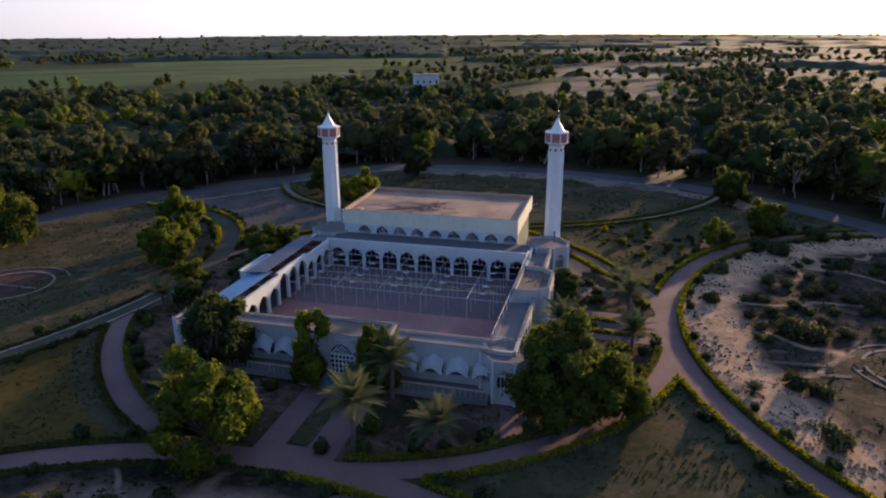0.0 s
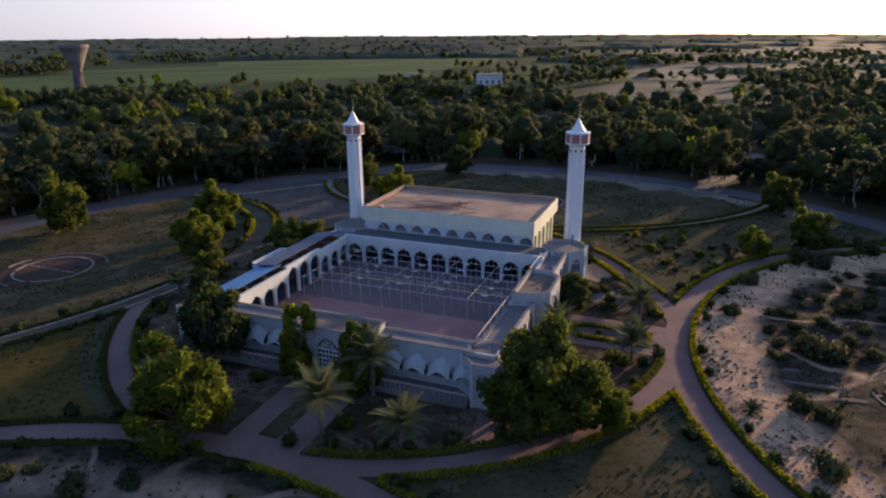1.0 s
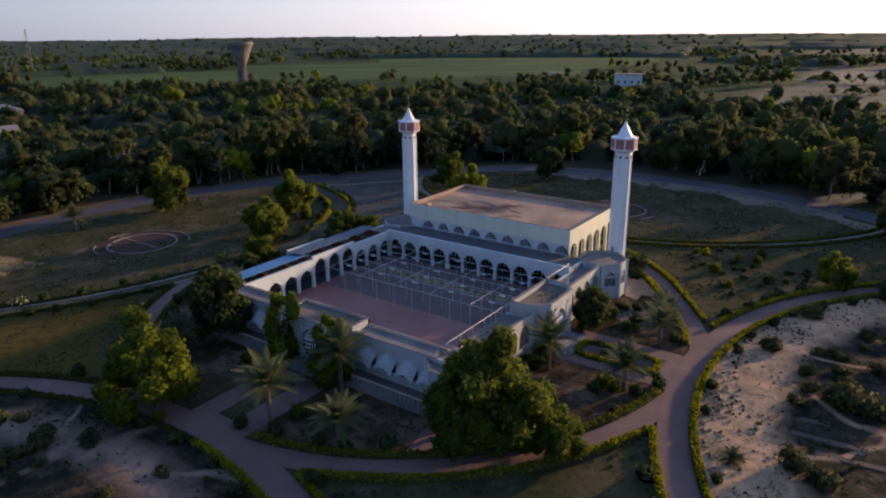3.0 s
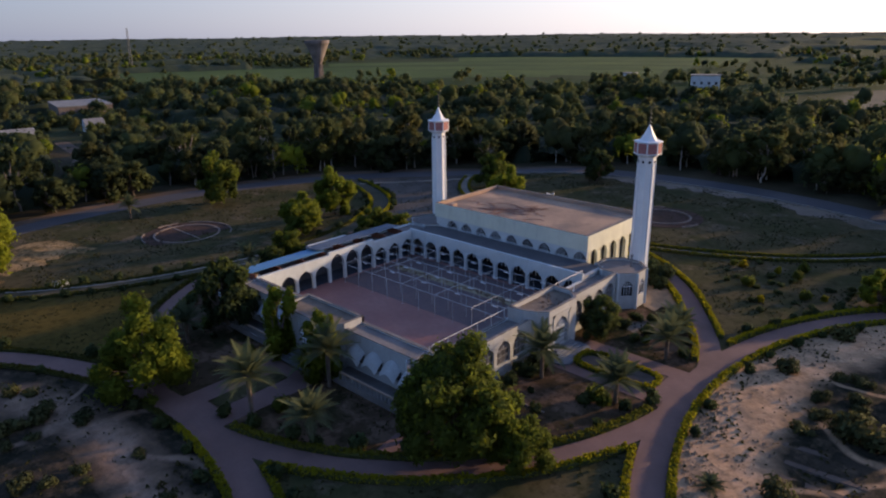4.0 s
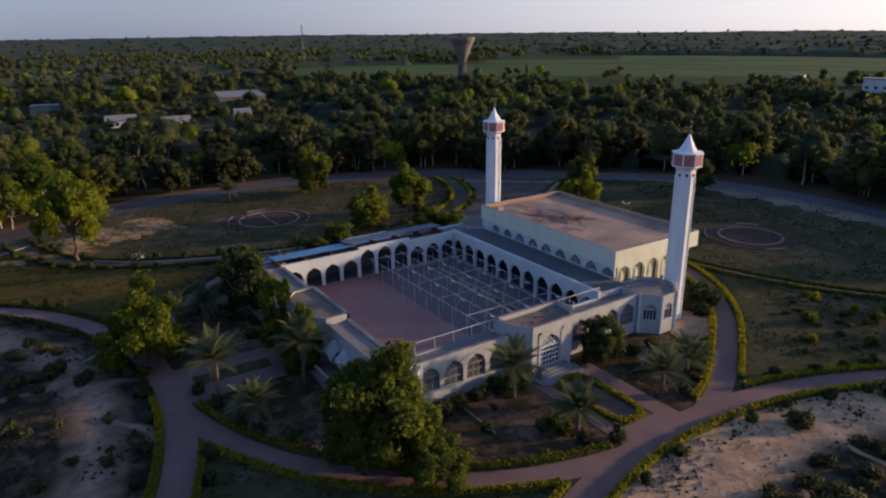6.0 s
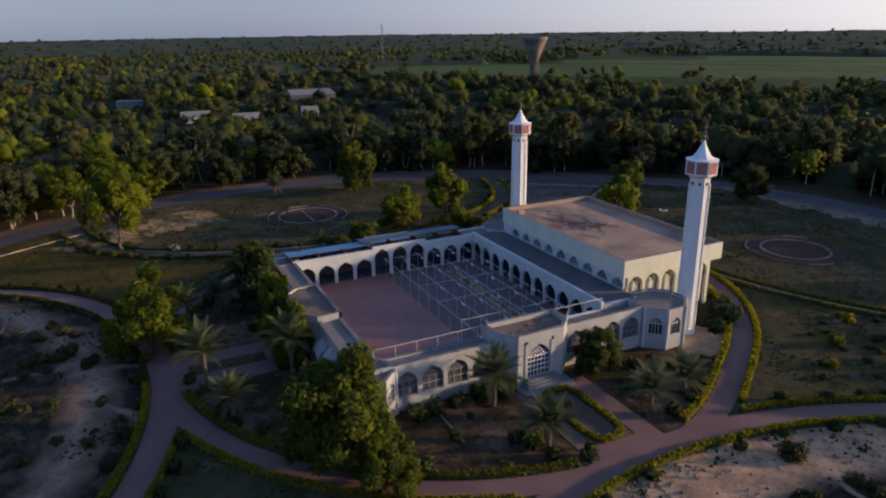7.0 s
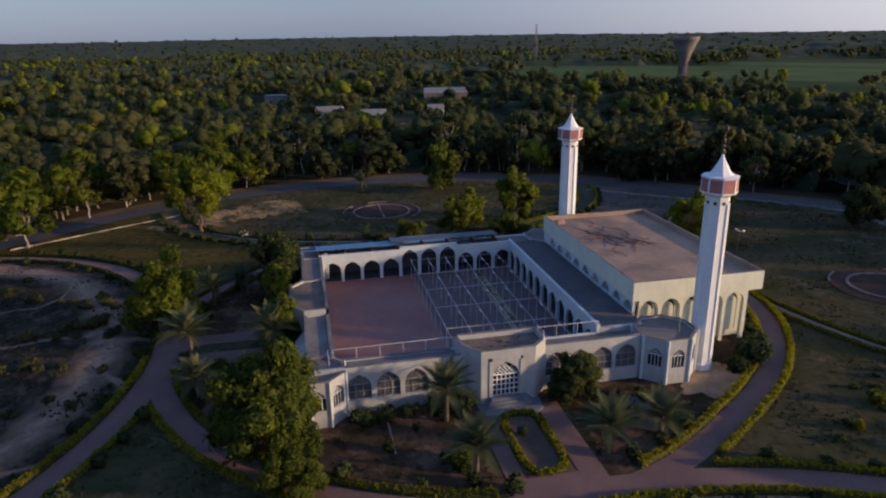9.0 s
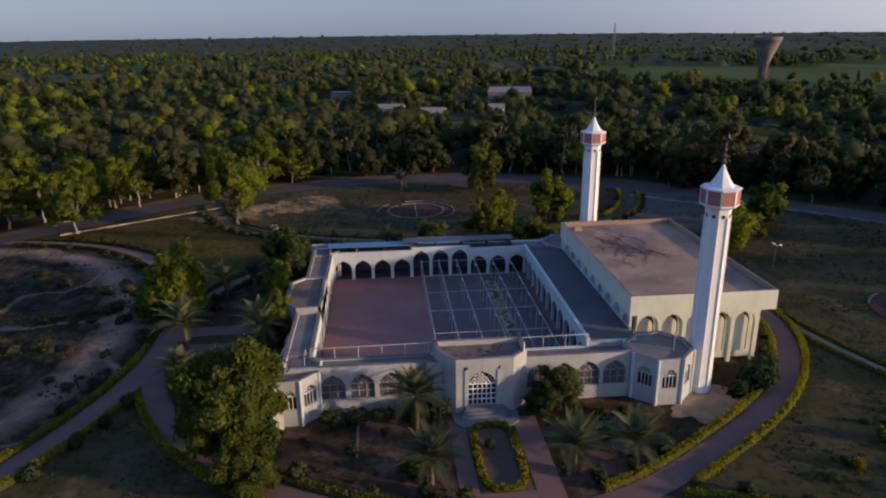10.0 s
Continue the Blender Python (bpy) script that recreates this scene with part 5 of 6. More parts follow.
def make_tree(seed, height, spread, trunk_h, lobes, count, size, leaf, bark, name, label, trunk_r=0.22, squash=0.8, fat=0.22, taper=0.15, tips=None):
    """A tree: a tapered trunk with limbs, and a crown of many leaf clumps in uneven lobes."""
    q = np.random.default_rng(seed)
    t = thing(name, label, "tree", at=(0, 0, -500))
    wood = Shape()
    top = branch(wood, (0, 0, -0.1), (q.normal() * 0.3, q.normal() * 0.3, trunk_h), trunk_r, trunk_r * 0.7, 0.15, q)
    shapes = []
    for k in range(lobes):
        a = 2.4 * k + q.random()
        f = k / max(1, lobes - 1)
        rr = spread * 0.86 * math.sqrt(max(0.12, 1 - ((f - 0.35) / 0.68) ** 2)) * (0.4 + 0.7 * q.random())
        z = trunk_h + (height - trunk_h) * (0.1 + 0.72 * f + 0.1 * q.normal())
        c = Vector((rr * math.cos(a), rr * math.sin(a), z))
        branch(wood, top, c, trunk_r * 0.5, 0.04, 0.25, q, 3)
        e = spread * (fat + 0.2 * q.random()) * (1 - taper * f)
        shapes.append((c.x, c.y, c.z, e, e, e * squash * (0.8 + 0.4 * q.random())))
    part("trunk", wood, bark, t)
    cards, face = clumps(q, shapes, count, size)
    # sunlight put into the leaf colour: lighter sprays, more of them higher up
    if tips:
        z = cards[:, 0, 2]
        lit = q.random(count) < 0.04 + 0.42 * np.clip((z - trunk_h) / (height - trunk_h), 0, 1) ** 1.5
        part("young_leaves", quads("young_leaves", cards[lit], tips, face[lit]), None, t, "brighter sprays for the sunlit top of the crown")
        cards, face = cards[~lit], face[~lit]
    inner, lie = masses(q, shapes, 0.8)
    part("crown", quads("crown", np.concatenate([cards, inner]), leaf, np.concatenate([wide(face), lie])), None, t)
    return t


BROAD = "broad leafy tree with a dense uneven crown"
protos = {
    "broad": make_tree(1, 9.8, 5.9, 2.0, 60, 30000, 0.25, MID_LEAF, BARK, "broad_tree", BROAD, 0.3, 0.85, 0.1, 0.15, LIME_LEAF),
    "broad2": make_tree(23, 9.2, 5.6, 1.8, 34, 15000, 0.28, LIME_LEAF, BARK, "broad_tree", "broad tree with a sunlit yellow-green crown", 0.28, 0.85, 0.11),
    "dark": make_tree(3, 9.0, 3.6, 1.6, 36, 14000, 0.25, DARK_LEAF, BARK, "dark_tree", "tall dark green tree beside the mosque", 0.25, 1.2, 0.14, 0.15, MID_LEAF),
    "small": make_tree(4, 5.2, 3.0, 1.0, 26, 6000, 0.25, LIME_LEAF, BARK, "small_tree", "small round tree with a yellow-green crown", 0.16, 0.85, 0.15),
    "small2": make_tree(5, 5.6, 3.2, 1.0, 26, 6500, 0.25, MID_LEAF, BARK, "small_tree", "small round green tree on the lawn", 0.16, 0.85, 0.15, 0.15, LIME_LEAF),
    "gum": make_tree(6, 12.5, 4.6, 3.8, 20, 2500, 0.5, WOOD_LEAF, PALE_BARK, "gum_tree", "tall woodland tree with a pale bare trunk", 0.24, 1.0, 0.13),
    "gum2": make_tree(7, 11.0, 4.8, 3.2, 20, 2400, 0.5, OLIVE_LEAF, PALE_BARK, "gum_tree", "tall woodland tree with a pale bare trunk", 0.22, 0.95, 0.14),
    "gum3": make_tree(8, 9.5, 4.8, 1.4, 20, 2400, 0.5, WOOD_LEAF, BARK, "woodland_tree", "dense dark woodland tree beside the road", 0.22, 0.9, 0.15),
    "column": make_tree(9, 7.6, 1.5, 0.6, 13, 7000, 0.22, LIME_LEAF, BARK, "columnar_tree", "narrow upright tree with a sunlit yellow-green side", 0.16, 1.7, 0.36, 0.6),
    "airy": make_tree(14, 10.4, 5.4, 3.8, 34, 8000, 0.3, LIME_LEAF, BARK, "broad_tree", "feathery roadside tree with a sunlit yellow-green crown", 0.26, 0.8, 0.12),
    "lit": make_tree(12, 11.5, 5.0, 3.0, 26, 4200, 0.42, LIME_LEAF, PALE_BARK, "gum_tree", "tall sunlit roadside tree with a pale trunk", 0.24, 0.95, 0.14),
}


def tree(kind, x, y, s=1.0, tall=1.0, turn=None):
    p = protos[kind]
    p.scale = (s, s, s * tall)
    a = rng.random() * 360 if turn is None else turn
    t = copy_thing(p, pose(x, y, terrain(x, y), 0, 0, a))
    return t


for kind, x, y, s, tall in (
        ("broad", -3.3, 62.4, 0.95, 1.18), ("broad2", -36.4, 48.0, 0.94, 1.08), ("dark", -44.0, 62.8, 1.0, 1.2),
        ("column", -32.5, 62.9, 1.5, 0.92), ("column", -25.1, 63.4, 1.4, 0.86), ("column", -24.0, 62.8, 1.15, 0.85),
        ("small", -80.2, 100.4, 1.35, 0.98), ("small2", -75.5, 97.5, 1.2, 1.0), ("small2", -64, 86, 0.9, 1.0), ("dark", -60.5, 80, 0.6, 0.8), ("small", -84.5, 112.8, 1.5, 1.25), ("small2", -117, 103, 1.6, 1.35),
        ("airy", -91.0, 45.6, 1.2, 1.25), ("small2", -60.5, 103, 1.0, 1.1), ("small2", -57.5, 106.5, 0.9, 1.0), ("dark", -58.0, 98.5, 0.62, 0.7),
        ("small", -54.9, 137.5, 1.35, 1.2), ("small2", -61, 144, 1.0, 1.0), ("small2", -72.2, 154.2, 1.25, 1.2), ("dark", -53.4, 173.5, 1.1, 0.9),
        ("small2", 25.2, 161.5, 1.25, 1.2), ("small2", 28.5, 136.5, 1.15, 1.15), ("small", 18.6, 127.8, 0.95, 1.0),
        ("dark", -6.7, 94.3, 0.66, 0.95), ("dark", -6.4, 92.8, 0.5, 0.85), ("broad", 2.4, 64.2, 0.52, 1.05)):
    tree(kind, x, y, s, tall, 137.0 * x + 61.0 * y)


# palms
def frond_mesh():
    s = Shape()
    n = 16
    last = Vector((0, 0, 0))
    for i in range(1, n + 1):
        t = i / n
        p = Vector((3.0 * t, 0, 0.9 * t - 1.45 * t * t))
        s.rod(last, p, 0.045 * (1 - 0.8 * t), 0.04 * (1 - 0.8 * t), 4)
        if i > 2:
            for u in (0.0, 0.5):
                root = last.lerp(p, u)
                w = 0.6 * math.sin(math.pi * min(1, (t + u / n) * 0.85 + 0.14)) + 0.1
                for sign in (-1, 1):
                    a = root + Vector((0.55 * w, sign * w, 0.12 * w))
                    s.add([root - Vector((0.055, 0, 0)), root + Vector((0.055, 0, 0)), a], [(0, 1, 2)])
        last = p
    return s.mesh("frond", PALM_LEAF)


FROND = frond_mesh()


def palm(x, y, h, s=1.0):
    p = thing("date_palm", "date palm with arching grey-green fronds", "palm tree", "date palms", at=(x, y, terrain(x, y)))
    trunk = Shape()
    z = 0.0
    while z < h:
        trunk.lathe(0, 0, [(0.2, z), (0.27, z + 0.22), (0.2, z + 0.26)], 8)
        z += 0.26
    part("trunk", trunk, BARK, p, "rough scaly trunk")
    for k in range(30):
        f = part("frond", FROND, None, p)
        lift = 80 - 92 * k / 30 + rng.normal() * 7
        f.matrix_basis = pose(0, 0, h, 0, 0, k * 137.5 + rng.normal() * 8) @ pose(0, 0, 0, 0, -lift, 0) @ Matrix.Scale(s * (0.85 + 0.25 * rng.random()), 4)


for x, y, h, s in ((-5.6, 79.7, 3.7, 1.2), (3.4, 80.5, 2.8, 1.15), (-22.4, 62.2, 4.6, 1.25), (-23.2, 52.7, 5.0, 1.3), (-43.6, 53.0, 2.9, 1.1), (3.0, 93.5, 2.8, 1.15), (1.3, 99.9, 1.6, 1.15),
                   (-15.2, 54.3, 3.0, 1.1), (-45.0, 57.0, 3.0, 1.0), (-26.0, 62.0, 1.8, 0.9), (-51, 71, 3.2, 1.1), (-63.0, 77.5, 2.6, 1.0), (16.6, 73.2, 0.35, 0.55), (-57.5, 92.5, 2.2, 0.9), (-120, 82, 3.0, 1.1)):
    palm(x, y, h, s)

# the first rows of the woodland beyond the road, tree by tree
count = 0
for k in range(420):
    a = radians(25 + 225 * rng.random())
    r = 108.5 + 20 * rng.random()
    x, y = CX + r * math.cos(a), CY + r * math.sin(a)
    if off(x, y, (20, 215)) < 12 or (x < -100 and y < 12):
        continue
    if k % 3:
        continue
    kind = ("gum", "gum2", "gum3")[rng.integers(3)]
    tree(kind, x, y, 0.55 + 0.75 * rng.random(), 0.85 + 0.3 * rng.random())
for x, y in ((-111.3, 12.5), (-121, 17.5), (-126, 25), (-124, 36), (-95, -4), (-104, 4), (-134, 52), (-88, 13)):
    tree("lit", x, y, 0.9 + 0.3 * rng.random(), 0.95)
for x, y in ((-100, 1), (-107, 8), (-116, 2), (-128, 12), (-92, -8), (-137, 30), (-140, 44), (-130, 44), (-118, -12)):
    tree("lit", x, y, 0.9 + 0.35 * rng.random(), 0.95)
for p in protos.values():
    for o in (*p.children_recursive, p):
        bpy.data.objects.remove(o)


# ---- woodland and far groves ----
def woods(name, label, places, per, size, seed, leaf=WOOD_LEAF, ruffle=0.12, lumps=8):
    """Many trees in one mesh: each a few close masses of foliage under loose leaf sprays."""
    q = np.random.default_rng(seed)
    out, faces = [], []
    for x, y, h, r in places:
        lobes = []
        z0 = terrain(x, y)
        for k in range(lumps):
            e = r * (0.34 + 0.22 * q.random()) * (1.0 if lumps > 5 else 1.25)
            f = k / (lumps - 1)
            a, rr = q.random() * 6.283, r * (0.72 - 0.5 * f) * (0.6 + 0.5 * q.random())
            lobes.append((x + rr * math.cos(a), y + rr * math.sin(a), z0 + h * (0.34 + 0.46 * f) + q.normal() * 0.3, e, e, min(e * (0.75 + 0.35 * q.random()), 0.36 * h)))
        cards, face = clumps(q, lobes, per, size * (0.8 + 0.4 * q.random()), 0.9, ruffle)
        inner, lie = masses(q, lobes[lumps // 3:], 0.76)
        out += [cards, inner]
        faces += [wide(face), lie]
    ob = new(name, quads(name, np.concatenate(out), leaf, np.concatenate(faces)))
    return tagged(ob, label, "woodland", "", "stuff")


def smooth(v):
    v = min(1.0, max(0.0, v))
    return v * v * (3 - 2 * v)


def wander(x, y, scale, seed):
    return noise.noise(Vector((x * scale, y * scale, seed)))


def open_ground(x, y):
    """Yards, tracks and fields that the trees leave free."""
    if off(x, y, (22, 218)) < 10 or (abs(x - (16 + (y - 185) * 0.16)) < 5 and 180 < y < 240):
        return True
    if -362 < x < -308 and 125 < y < 178 or -294 < x < -268 and 66 < y < 98 or -272 < x < -250 and 92 < y < 116 or off(x, y, (-272, 133)) < 8:
        return True
    along = (x + 160) * -0.9 + (y - 84) * 0.3
    return -3 < along < 95 and abs((x + 160) * 0.3 + (y - 84) * 0.93) < 4.5


def wood_edge(a):
    """How far out from the garden the close woodland reaches, by bearing in degrees."""
    return float(np.interp(a, (20, 55, 72, 80, 88, 96, 109, 122, 146, 156, 168, 250), (300, 325, 325, 265, 232, 270, 345, 348, 355, 410, 470, 520)))


def polar(a, r):
    return CX + r * math.cos(radians(a)), CY + r * math.sin(radians(a))


# crop fields beyond the woods: bearings and distances
FIELDS = ((144, 161, 452, 655), (122, 144, 484, 586), (112, 122, 508, 586), (110, 144, 592, 655), (107, 143, 668, 735), (106, 131, 743, 850), (150, 163, 700, 770))


def in_field(a, r):
    return any(a0 - 0.4 < a < a1 + 0.4 and r0 - 6 < r < r1 + 6 for a0, a1, r0, r1 in FIELDS)


for a0, a1, r0, r1 in FIELDS:
    crop, n = Shape(), 10
    rim = [[polar(a0 + (a1 - a0) * i / n, r * (1 + 0.012 * wander(i * 0.4, r, 1.0, 2))) for i in range(n + 1)] for r in (r0, r1)]
    for i in range(n):
        crop.add([(x, y, terrain(x, y) + 0.12) for x, y in (rim[0][i], rim[0][i + 1], rim[1][i + 1], rim[1][i])], [(3, 2, 1, 0)])
    setting("crop_field", crop, CROP, "flat green crop field beyond the woods", "field")

def canopy(name, label, bearings, radii, height, leaf):
    """An uneven sheet of tree tops on a polar grid, let down to the ground where height(x, y, a, r) is nought."""
    s, n = Shape(), len(bearings)
    tall = []
    for r in radii:
        for a in bearings:
            x, y = polar(a, r)
            h = height(x, y, a, r)
            tall.append(h)
            s.v.append((x + 0.012 * r * 0.2 * wander(x, y, 0.5, 3), y + 0.012 * r * 0.2 * wander(x, y, 0.5, 8), terrain(x, y) + (h if h > 0 else -0.4)))
    for k in range(len(radii) - 1):
        for i in range(n - 1):
            q = (k * n + i, k * n + i + 1, (k + 1) * n + i + 1, (k + 1) * n + i)
            if max(tall[j] for j in q) > 0:
                s.f.append(q[::-1])
    tagged(new(name, s.mesh(name, leaf, True)), label, "woodland", "", "stuff")


def clearing(x, y, r):
    return wander(x, y, 0.03, 6) + 0.6 * wander(x, y, 0.1, 6) < -0.33 - 0.35 * smooth((r - 300) / 100)


def gap_sheet(x, y, a, r):
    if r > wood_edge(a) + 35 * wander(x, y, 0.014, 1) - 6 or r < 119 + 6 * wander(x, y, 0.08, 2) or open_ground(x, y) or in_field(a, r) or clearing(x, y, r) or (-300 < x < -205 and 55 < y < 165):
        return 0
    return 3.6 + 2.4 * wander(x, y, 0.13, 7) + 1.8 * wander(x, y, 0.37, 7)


def horizon_woods(x, y, a, r):
    if in_field(a, r) or open_ground(x, y):
        return 0
    stand = wander(a * 0.09, math.log(r) * 15, 1.0, 2) + 0.4 * wander(a * 0.4, math.log(r) * 30, 1.0, 5)
    if a < 104:
        need = 0.3 - 0.12 * smooth((r - 900) / 900)
    elif a < 150:
        need = 9.0 if r < 860 else -0.22
    else:
        need = -0.1 if r < 640 else -0.3
    top = smooth((stand - need) / 0.2)
    return top * (5.2 + 2.6 * wander(x, y, 0.022, 7) + 2.6 * wander(x, y, 0.085, 7)) if top > 0.05 else 0


bearings = [24 + 0.55 * i for i in range(410)]
# an added sheet fills the gaps between trees, their shade in its colour
canopy("undergrowth", "dark leaf sheet added for the shaded gaps between woodland trees", bearings, [118 + 2.6 * i for i in range(150)], gap_sheet, GAP_LEAF)
canopy("far_woods", "far belts of woodland one behind another", [38 + 0.34 * i for i in range(625)], [480 * 1.0135 ** i for i in range(130)], horizon_woods, FAR_LEAF)

near, mid, far, belts = [], [], [], []
for k in range(12500):
    a = 20 + 235 * rng.random()
    r = math.sqrt(112 ** 2 + (530 ** 2 - 112 ** 2) * rng.random())
    x, y = polar(a, r)
    if r > wood_edge(a) + 35 * wander(x, y, 0.014, 1) or open_ground(x, y) or in_field(a, r):
        continue
    if clearing(x, y, r):
        continue
    if rng.random() < (0.52 if a > 85 else 0.66) * (1.0 if r < 330 else 0.75):
        g = 0.45 + 0.45 * rng.random() + 0.75 * rng.random() ** 3
        h = 7.6 * g + 3.6 * rng.random()
        if -300 < x < -205 and 55 < y < 165:
            h, g = min(h, 4.5 + 1.5 * rng.random()), min(g, 0.7)     # low trees round the sheds
        (near if r < 235 else mid).append((x, y, h, 5.3 * g))
# scattered trees between the woods and the fields, closer together to the west
for k in range(9000):
    a = 40 + 210 * rng.random()
    r = math.sqrt(240 ** 2 + (980 ** 2 - 240 ** 2) * rng.random())
    x, y = polar(a, r)
    if r < wood_edge(a) + 8 or open_ground(x, y) or in_field(a, r) and rng.random() < 0.985:
        continue
    west = smooth((a - 148) / 16)
    if wander(x, y, 0.007, 5) + 0.5 * wander(x, y, 0.02, 9) < 0.3 - 0.62 * west - 0.15 * smooth((r - 720) / 60):
        continue
    far.append((x, y, 6 + 5.5 * rng.random() ** 1.5, 3.2 + 4.4 * rng.random() ** 1.5))
# rows of trees along the dusty fields
for row, r0 in enumerate((292, 338, 372, 425, 470, 540, 610, 700, 800, 900)):
    a = 36.0
    while a < 150:
        a += (7.0 + 4.0 * rng.random()) / r0 * 57.3
        r = r0 + 26 * wander(a * 0.06, row * 3.1, 1.0, 8) + 7 * rng.normal()
        x, y = polar(a, r)
        if r < wood_edge(a) + 6 or in_field(a, r) or wander(a * 0.11, row * 7.7, 1.0, 4) < (0.16 if a < 104 else 0.18):
            continue
        far.append((x, y, 4.5 + 4.5 * rng.random(), 3.2 + 2.6 * rng.random()))
# belts of trees one behind another towards the horizon
r0, row = 760.0, 0
while r0 < 2650:
    a = 38.0
    while a < 250:
        a += 2.2 * (0.4 + 1.2 * rng.random())
        if wander(a * 0.07, row * 5.3, 1.0, 2) + 0.12 * rng.normal() < (0.12 if a < 104 else -0.32 if r0 > 860 or a > 150 else 0.05):
            continue
        r = r0 * (1 + 0.03 * wander(a * 0.05, row * 1.7, 1.0, 3) + 0.012 * rng.normal())
        if in_field(a, r):
            continue
        x, y = polar(a, r)
        g = r / 1000
        belts.append((x, y, 6.5 + 5 * rng.random() ** 2, (4.5 + 3.5 * rng.random()) * g ** 0.6))
    r0 *= 1.075
    row += 1
# tall clumps along the far edge of the wood
for k in range(230):
    a = 102 + 58 * rng.random()
    r = wood_edge(a) - 55 + 70 * rng.random()
    x, y = polar(a, r)
    if wander(a * 0.22, 3.3, 1.0, 6) + 0.12 * rng.normal() < 0.02 or open_ground(x, y) or in_field(a, r):
        continue
    mid.append((x, y, 9.5 + 4.5 * rng.random(), 3.4 + 2.4 * rng.random()))
# tall trees before the water tower
for k in range(26):
    mid.append((-312 + 13 * rng.normal(), 282 + 13 * rng.normal(), 10 + 3 * rng.random(), 3.6 + 2.0 * rng.random()))
# the grove round the white house
for x0, y0 in ((-109, 376), (-136, 376), (-146, 372), (-180, 431)):
    for k in range(16):
        mid.append((x0 + 4 + 7 * rng.normal(), y0 - 9 - 10 * rng.random(), 10 + 3.5 * rng.random(), 3.2 + 1.8 * rng.random()))

# trees close before the sheds in the wood
for x0, y0, w0 in ((-338, 152, 15), (-272, 133, 3.5), (-283, 82.5, 6), (-266, 102, 6), (-330, 60, 8)):
    d = Vector((-5 - x0, 20 - y0)).normalized()
    for k in range(int(2 + w0 * 0.5)):
        u, v = w0 * rng.normal() * 0.75, (15 if w0 > 10 else 7) + 3.5 * rng.random()
        mid.append((x0 + d.x * v - d.y * u, y0 + d.y * v + d.x * u, 3.6 + 1.5 * rng.random(), 2.0 + 0.9 * rng.random()))


def tones(places):
    """Sorts trees into dark, olive and bright stands."""
    out = ([], [], [])
    for p in places:
        v = noise.noise(Vector((p[0] * 0.02, p[1] * 0.02, 12))) + 0.35 * rng.normal() + 0.25 * smooth((70 - p[1]) / 60)
        out[0 if v < 0.2 else 1 if v < 0.58 else 2].append(p)
    return out


NAMES = (("woodland", "dense dark green woodland trees", WOOD_LEAF), ("olive_woodland", "dusty olive trees in the woodland", OLIVE_LEAF), ("bright_woodland", "sunlit yellow-green trees in the woodland", LIME_LEAF))
for (name, label, leaf), a, b, c in zip(NAMES, tones(near), tones(mid), tones(far)):
    woods(name, label + " beyond the road", a, 300, 0.58, 1, leaf, 0.22, 8)
    woods(name, label + " towards the fields", b, 110, 0.9, 2, leaf, 0.18, 6)
    woods(name, label + " in scattered groves", c, 46, 1.1, 3, leaf, 0.15, 4)
woods("distant_trees", "distant belts of trees towards the horizon", belts, 12, 2.2, 3, WOOD_LEAF, 0.12, 3)
trunks = Shape()
for x, y, h, r in near:
    if off(x, y, (CX, CY)) < 185:
        trunks.rod((x, y, terrain(x, y)), (x + rng.normal() * 0.4, y + rng.normal() * 0.4, terrain(x, y) + h * 0.6), 0.2, 0.1, 5)
tagged(new("woodland_trunks", trunks.mesh("woodland_trunks", PALE_BARK)), "pale trunks of the woodland trees", "woodland", "", "stuff")

# dry tufts on the lawns
tufts = []
for k in range(60000):
    r, a = 97 * math.sqrt(rng.random()), rng.random() * 6.2832
    x, y = CX + r * math.cos(a), CY + r * math.sin(a)
    if -54 < x < -6 and 63 < y < 123:
        continue
    if RING[0] - 0.9 < r - bulge(x, y) < RING[1] + 0.9 or any(c[2] - 0.9 < off(x, y, c) < c[3] + 0.9 for c in PETALS) or off(x, y, PETALS[0]) < 52 and rng.random() < 0.3:
        continue
    sandy = off(x, y, PETALS[0]) < 52 or off(x, y, PETALS[1]) < 50
    if noise.noise(Vector((x * 0.15, y * 0.15, 4))) + 0.4 * noise.noise(Vector((x * 0.6, y * 0.6, 4))) < 0.02:
        continue
    if (-7 < x < 9 and 82.5 < y < 92.5) or (-36 < x < -23 and 46 < y < 64):
        continue
    z, t, h, w = terrain(x, y) + 0.05, rng.random() * 3.14, (0.12 + 0.22 * rng.random()) * (1.6 if sandy else 1), (0.1 + 0.16 * rng.random()) * (1.8 if sandy else 1)
    dx, dy = w * math.cos(t), w * math.sin(t)
    tufts.append(((x - dx, y - dy, z), (x + dx, y + dy, z), (x + rng.normal() * 0.1, y + rng.normal() * 0.1, z + h)))
tagged(new("grass_tufts", quads("grass_tufts", np.array(tufts), TUFT_LEAF)), "tufts of dry grass on the lawns and sand", "grass", "", "stuff")

# ---- garden ornaments, far buildings ----
PALE_KERB = surface("pale_kerb_stone", (0.40, 0.335, 0.27), (0.26, 0.21, 0.17), 0.6, 5, 0.95, 0.4)
KERB = surface("weathered_kerb_stone", (0.24, 0.185, 0.155), (0.14, 0.108, 0.092), 0.7, 5, 0.95, 0.4)


